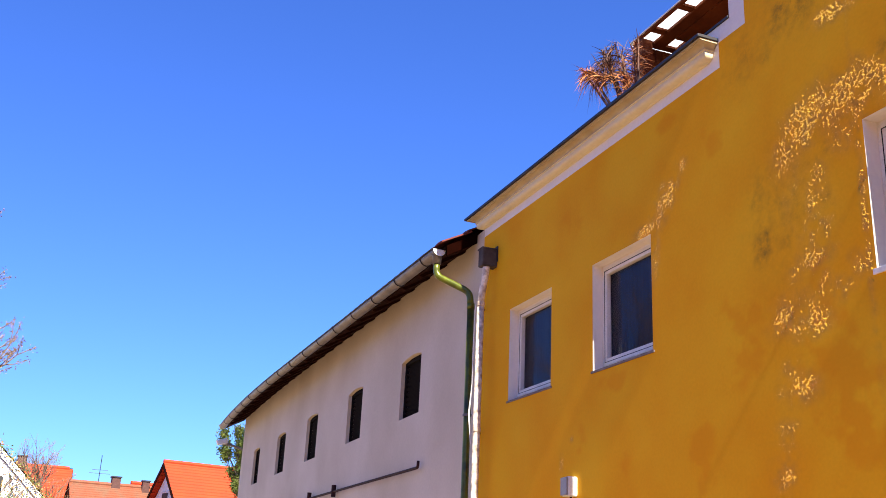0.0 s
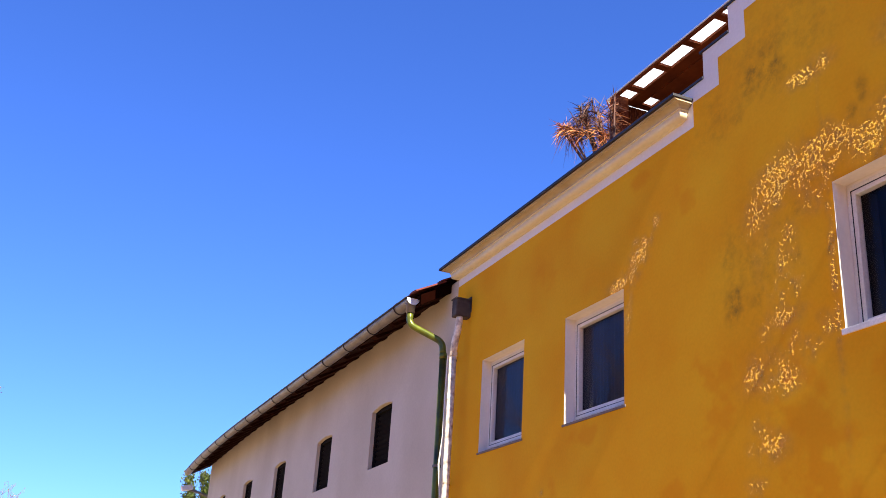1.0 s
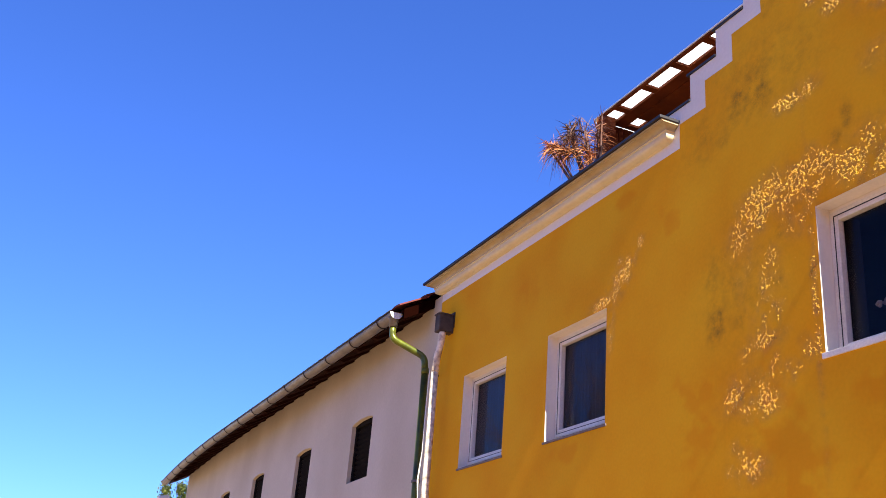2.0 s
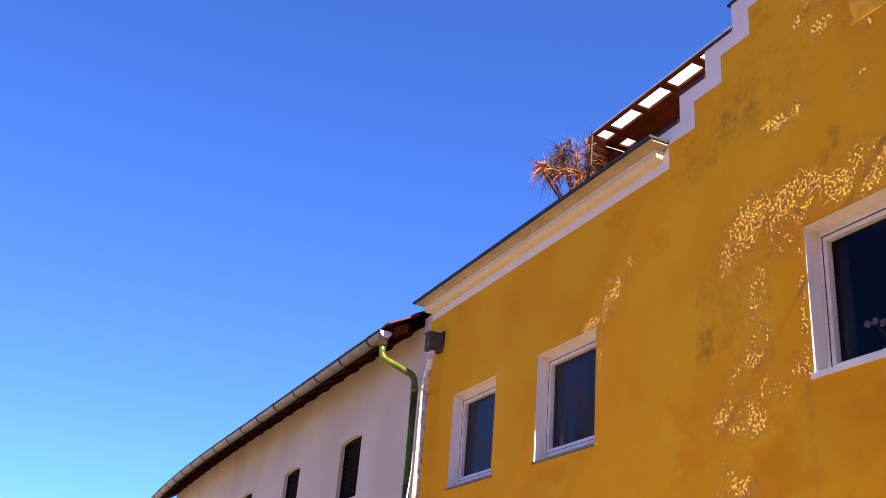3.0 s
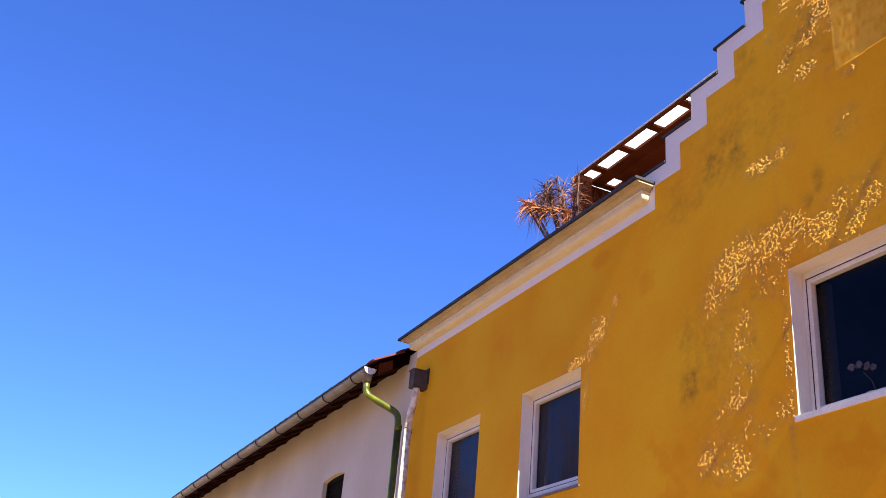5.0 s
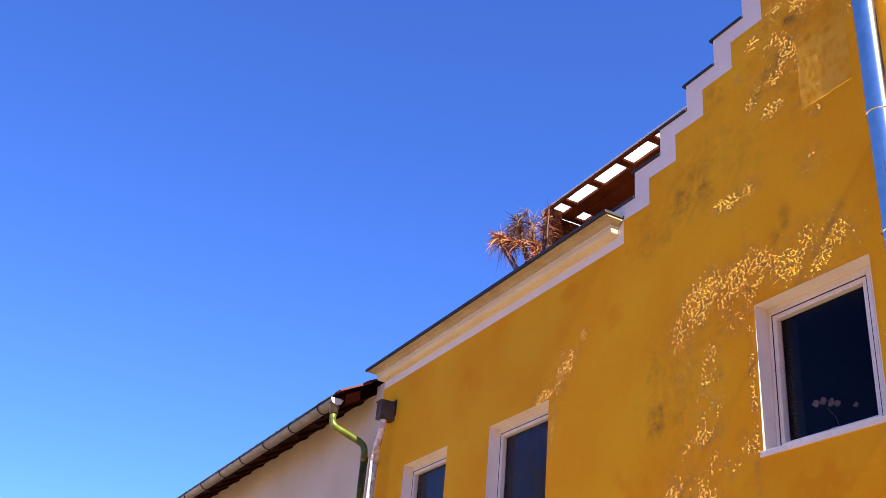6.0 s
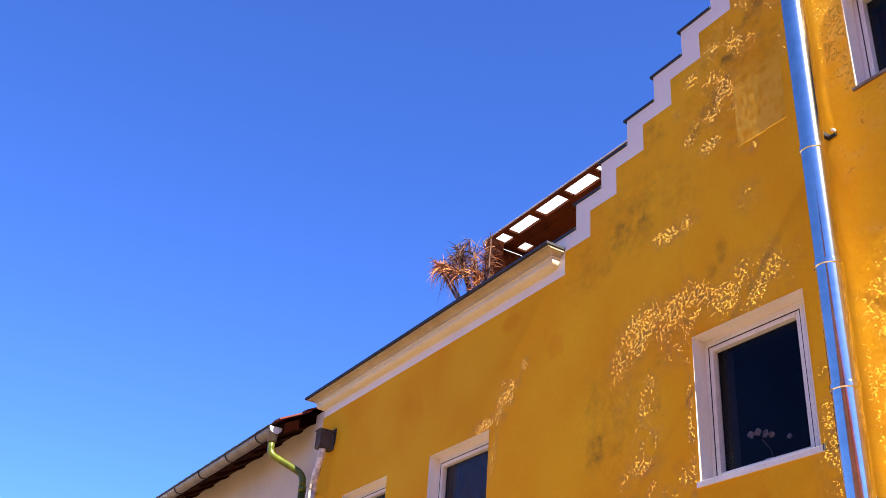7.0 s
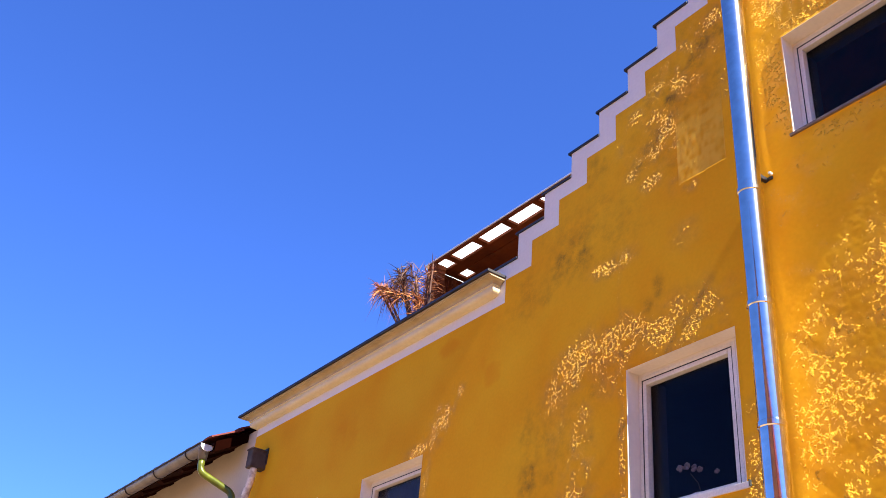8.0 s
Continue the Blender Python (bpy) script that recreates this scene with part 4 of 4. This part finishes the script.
def orchid():
    top = empty("potted_orchid", label="pale orchid blossoms on the inner window sill", category="plant")
    r = random.Random(5)
    part("pot", tube(bmesh.new(), [(-3.66, 0.30, 3.36), (-3.66, 0.30, 3.47)], [0.045, 0.06], 16), PVC, top)
    part("stem", tube(bmesh.new(), [(-3.66, 0.30, 3.45), (-3.68, 0.29, 3.54), (-3.70, 0.25, 3.59)], 0.003, 6), BARK, top)
    for dx, dy, dz, size in ((0.0, 0.0, 0.0, 1.0), (0.035, 0.02, 0.012, 1.1), (0.06, 0.05, 0.006, 1.0), (0.085, 0.07, -0.004, 0.9), (0.15, 0.14, -0.01, 0.8)):
        c = Vector((-3.735 + dx, 0.20 + dy, 3.612 + dz))
        bm = bmesh.new()
        for j in range(6):
            t = 2 * math.pi * j / 6 + r.uniform(0, 1)
            d = Vector((math.cos(t), 0.35, math.sin(t))).normalized() * 0.013 * size
            bmesh.ops.create_icosphere(bm, subdivisions=2, radius=r.uniform(0.009, 0.015) * size, matrix=Matrix.Translation(c + d) @ Matrix.Diagonal((1, 0.45, 0.85, 1)))
        part("blossom", bm, PETAL, top, smooth=True)
    return top


orchid()
tagged(part("interior_sill", boxes((-4.0, -3.05, 0.19, 0.42, 3.33, 3.358)), PVC), "white inner window sill board", "sill", kind="structure")


# ---- far houses ----
def house(at, turn, half, length, eave, ridge, roof_mat, label, chimneys=(), windows=(), wall_mat=HOUSE_WHITE, verge=0.4, board=DARK_TIMBER):
    """A house with a pitched roof. It stands with one gable at 'at' and its ridge runs off from there; half: half its width."""
    top = empty("house", label=label, category="house")
    top.matrix_basis = pose(at[0], at[1], 0, 0, 0, turn)
    part("wall", boxes((-half, half, 0, length, -0.2, eave)), wall_mat, top)
    o = verge
    for e, t in ((0, 0.3), (length, -0.3)):
        gm = bmesh.new()
        tri = [(-half, eave - 0.3), (half, eave - 0.3), (0, ridge - 0.3)]
        g0, g1 = [gm.verts.new((u, e, z)) for u, z in tri], [gm.verts.new((u, e + t, z)) for u, z in tri]
        gm.faces.new(g0)
        gm.faces.new(g1)
        for i in range(3):
            gm.faces.new((g0[i], g0[(i + 1) % 3], g1[(i + 1) % 3], g1[i]))
        part("gable", gm, wall_mat, top)
    slope = (ridge - eave) / half
    rows = 22
    for s in (-1, 1):
        bm = bmesh.new()
        last = None
        for k in range(rows + 1):
            u = (half + o) * (1 - k / rows)
            z = ridge - u * slope
            a, b = bm.verts.new((s * u, -o, z + 0.05)), bm.verts.new((s * u, length + o, z + 0.05))
            if last:
                c, d = bm.verts.new((s * u, -o, z)), bm.verts.new((s * u, length + o, z))
                bm.faces.new((last[0], last[1], d, c))
                bm.faces.new((c, d, b, a))
            last = (a, b)
        part("roof_slope", bm, roof_mat, top)
        for e in (-o, length + o):
            bm = bmesh.new()
            edge = ((0, -0.03), (half + o, -0.03), (half + o, -0.28), (0, -0.28))
            a, b = ([bm.verts.new((s * u, e + de, ridge - u * slope + dz)) for u, dz in edge] for de in (-0.02, 0.03))
            bm.faces.new(a)
            bm.faces.new(b)
            for i in range(4):
                bm.faces.new((a[i], a[(i + 1) % 4], b[(i + 1) % 4], b[i]))
            part("barge_board", bm, board, top)
    part("ridge_cap", tube(bmesh.new(), [(0, -o + 0.3 * k, ridge + 0.03 + 0.012 * (k % 2)) for k in range(int((length + 2 * o) / 0.3) + 1)], 0.12, 8), roof_mat, top)
    for cx, cy, cz, w in chimneys:
        ch = part("chimney", boxes((cx - w, cx + w, cy - w, cy + w, cz - 2.5, cz)), BRICK, top)
        part("chimney_cap", boxes((cx - w - 0.05, cx + w + 0.05, cy - w - 0.05, cy + w + 0.05, cz, cz + 0.07)), CAP, ch)
    for a, b, c, d, e, f in windows:
        wd = part("window", boxes((a, b, c, d, e, f), bevel=0.02), PVC, top)
        part("pane", boxes((a + 0.09, b - 0.09, c - 0.02, d, e + 0.1, f - 0.1)), GASKET, wd)
    return top


house((-60, 2.9), 12, 4.2, 12, 4.3, 7.9, ORANGE, "white house with a bright orange tiled roof", windows=[(-0.6, 0.5, -0.06, 0.05, 5.2, 6.3)])
house((-70, -12), 0, 4.2, 9.6, 4.4, 8.0, ORANGE, "long house with an orange tiled roof and two chimneys", chimneys=[(-0.5, 5.6, 8.6, 0.28), (0.2, 6.9, 8.5, 0.28)])
house((-63, -1.9), 6, 3.4, 4.6, 4.0, 6.65, OLD_TILE, "low house with a weathered tiled roof", chimneys=[(0, 2.2, 7.1, 0.24), (0.2, 3.9, 7.0, 0.2)], windows=[(-0.5, 0.5, -0.06, 0.05, 4.6, 5.6)])
house((-64, 1.6), 14, 1.7, 5.0, 5.0, 6.9, ORANGE, "narrow white gabled house between the orange roofs")
house((5.5, -16.0), -90, 5.0, 24, 8.3, 12.0, ORANGE, "long ochre house across the street", wall_mat=OCHRE)
house((0.2, -10.0), 180, 3.2, 9, 7.0, 10.9, ORANGE, "gabled ochre house across the street, mirrored in the steel pipe", wall_mat=OCHRE)
house((-35, -8.0), 90, 5.0, 11, 3.2, 8.0, OLD_TILE, "white gabled house grown over with vines", windows=[(2.3, 3.1, -0.08, 0.05, 3.5, 4.5)], verge=0.06, board=HOUSE_WHITE)


def vine():
    """Climbing stems on the white gable, with small reddish and green leaves."""
    top = empty("climbing_vine", label="reddish climbing vine on the white gable wall", category="vine")
    r = random.Random(21)
    leaves, green = bmesh.new(), bmesh.new()
    for k in range(14):
        y, z = -7.5 + 0.36 * k + r.uniform(-0.2, 0.2), 1.8
        pts = []
        while z < 7.6 - abs(y + 8.0) * 0.96 and len(pts) < 40:
            pts.append((-34.93, y, z))
            for j in range(12):
                c = Vector((-34.86 + r.uniform(-0.03, 0.1), y + r.gauss(0, 0.22), z + r.gauss(0, 0.15)))
                u, v = Vector((0.3, r.gauss(0, 1), r.gauss(0, 1))).normalized() * r.uniform(0.02, 0.05), Vector((0.6, r.gauss(0, 1), r.gauss(0, 1))).normalized() * 0.028
                bm = leaves if r.random() < 0.65 else green
                bm.faces.new([bm.verts.new(c + q) for q in (u, v, -u, -v)])
            y += r.gauss(0.03, 0.09)
            z += 0.16
        if len(pts) > 2:
            part("stem", tube(bmesh.new(), pts, 0.018, 5), BARK, top)
    for k in range(900):
        y = r.uniform(-8, -2.8)
        c = Vector((-34.7 + r.uniform(-0.2, 0.25), y, 8.05 - (y + 8.0) * 0.96 + r.gauss(-0.05, 0.14)))
        u, v = Vector((0.3, r.gauss(0, 1), r.gauss(0, 1))).normalized() * r.uniform(0.02, 0.05), Vector((0.6, r.gauss(0, 1), r.gauss(0, 1))).normalized() * 0.028
        bm = leaves if r.random() < 0.5 else green
        bm.faces.new([bm.verts.new(c + q) for q in (u, v, -u, -v)])
    tagged(part("red_leaves", leaves, BUD, top), kind="stuff")
    tagged(part("green_leaves", green, LEAF, top), kind="stuff")
    return top


vine()


def aerial():
    top = empty("roof_aerial", label="thin metal roof aerial on a house ridge", category="aerial")
    part("mast", tube(bmesh.new(), [(-63.5, -0.67, 6.3), (-63.5, -0.67, 8.35)], 0.022, 6), CAP, top)
    for z, w in ((7.3, 0.6), (7.5, 0.45)):
        part("rod", tube(bmesh.new(), [(-63.5, -0.67 - w, z), (-63.5, -0.67 + w, z)], 0.013, 6), CAP, top)
    return top


aerial()


# ---- street lamp on the far corner ----
def street_lamp():
    top = empty("street_lamp", label="grey street lamp on an arm from the white barn's corner", category="street lamp")
    part("arm", tube(bmesh.new(), [(-23.78, 0.45, 4.50), (-23.9, 0.2, 4.60), (-24, -0.05, 4.67)], 0.03, 8), ZINC, top, smooth=True)
    bm = boxes((-0.08, 0.08, -0.13, 0.12, -0.06, 0.06), bevel=0.025)
    head = part("lamp_head", bm, LAMP_WHITE, top)
    head.matrix_basis = pose(-24, -0.11, 4.70, 14, 0, 0)
    return top


street_lamp()


# ---- trees ----
def tree(name, label, base, height, spread, seed, leaf_mat, leaf_size, leaves, levels=4, lean=(0, 0)):
    """A tapered trunk with limbs that fork, and many small leaves on the twigs."""
    top = empty(name, label=label, category="tree")
    r = random.Random(seed)
    wood, crown = bmesh.new(), bmesh.new()
    tips = []
    def grow(p, d, ln, rad, lv):
        q = p + d * ln * 0.5 + Vector((r.gauss(0, 0.04), r.gauss(0, 0.04), r.gauss(0, 0.03))) * ln
        e = q + (d + Vector((r.gauss(0, 0.12), r.gauss(0, 0.12), 0.08))).normalized() * ln * 0.5
        tube(wood, [p, q, e], [rad, rad * 0.82, rad * 0.62], 6 if lv > 1 else 4)
        if lv == 0:
            tips.append((q, e))
            return
        for k in range(r.choice((3, 3, 4))):
            way = (d + Vector((r.gauss(0, spread), r.gauss(0, spread), r.gauss(0.1, spread * 0.6)))).normalized()
            grow(e if k < 2 else q, way, ln * r.uniform(0.6, 0.8), rad * 0.58, lv - 1)
    grow(Vector(base), Vector((lean[0], lean[1], 1)).normalized(), height * 0.36, height * 0.022, levels)
    for k in range(leaves):
        a, b = tips[k % len(tips)]
        c = a.lerp(b, r.uniform(0, 1.1)) + Vector((r.gauss(0, 1), r.gauss(0, 1), r.gauss(0, 1))) * leaf_size * 1.3
        u = Vector((r.gauss(0, 1), r.gauss(0, 1), r.gauss(0, 1))).normalized()
        v = u.orthogonal().normalized()
        s = leaf_size * r.uniform(0.5, 1.1)
        crown.faces.new([crown.verts.new(c + q) for q in (u * s, v * s * 0.45, -u * s, -v * s * 0.45)])
    part("trunk", wood, BARK, top)
    part("crown", crown, leaf_mat, top)
    return top


tree("tree", "young street tree with brown opening buds", (-18.2, -7.20, -0.12), 7.85, 0.4, 3, BUD, 0.024, 11000, 5)
tree("tree", "bare fine-twigged tree before the orange roofs", (-56, -4.4, -0.12), 7.6, 0.36, 8, BUD, 0.04, 1500, 5)
tree("tree", "green leafy tree behind the white barn", (-34, 3.25, -0.12), 6.4, 0.2, 5, LEAF, 0.058, 22000, 4)

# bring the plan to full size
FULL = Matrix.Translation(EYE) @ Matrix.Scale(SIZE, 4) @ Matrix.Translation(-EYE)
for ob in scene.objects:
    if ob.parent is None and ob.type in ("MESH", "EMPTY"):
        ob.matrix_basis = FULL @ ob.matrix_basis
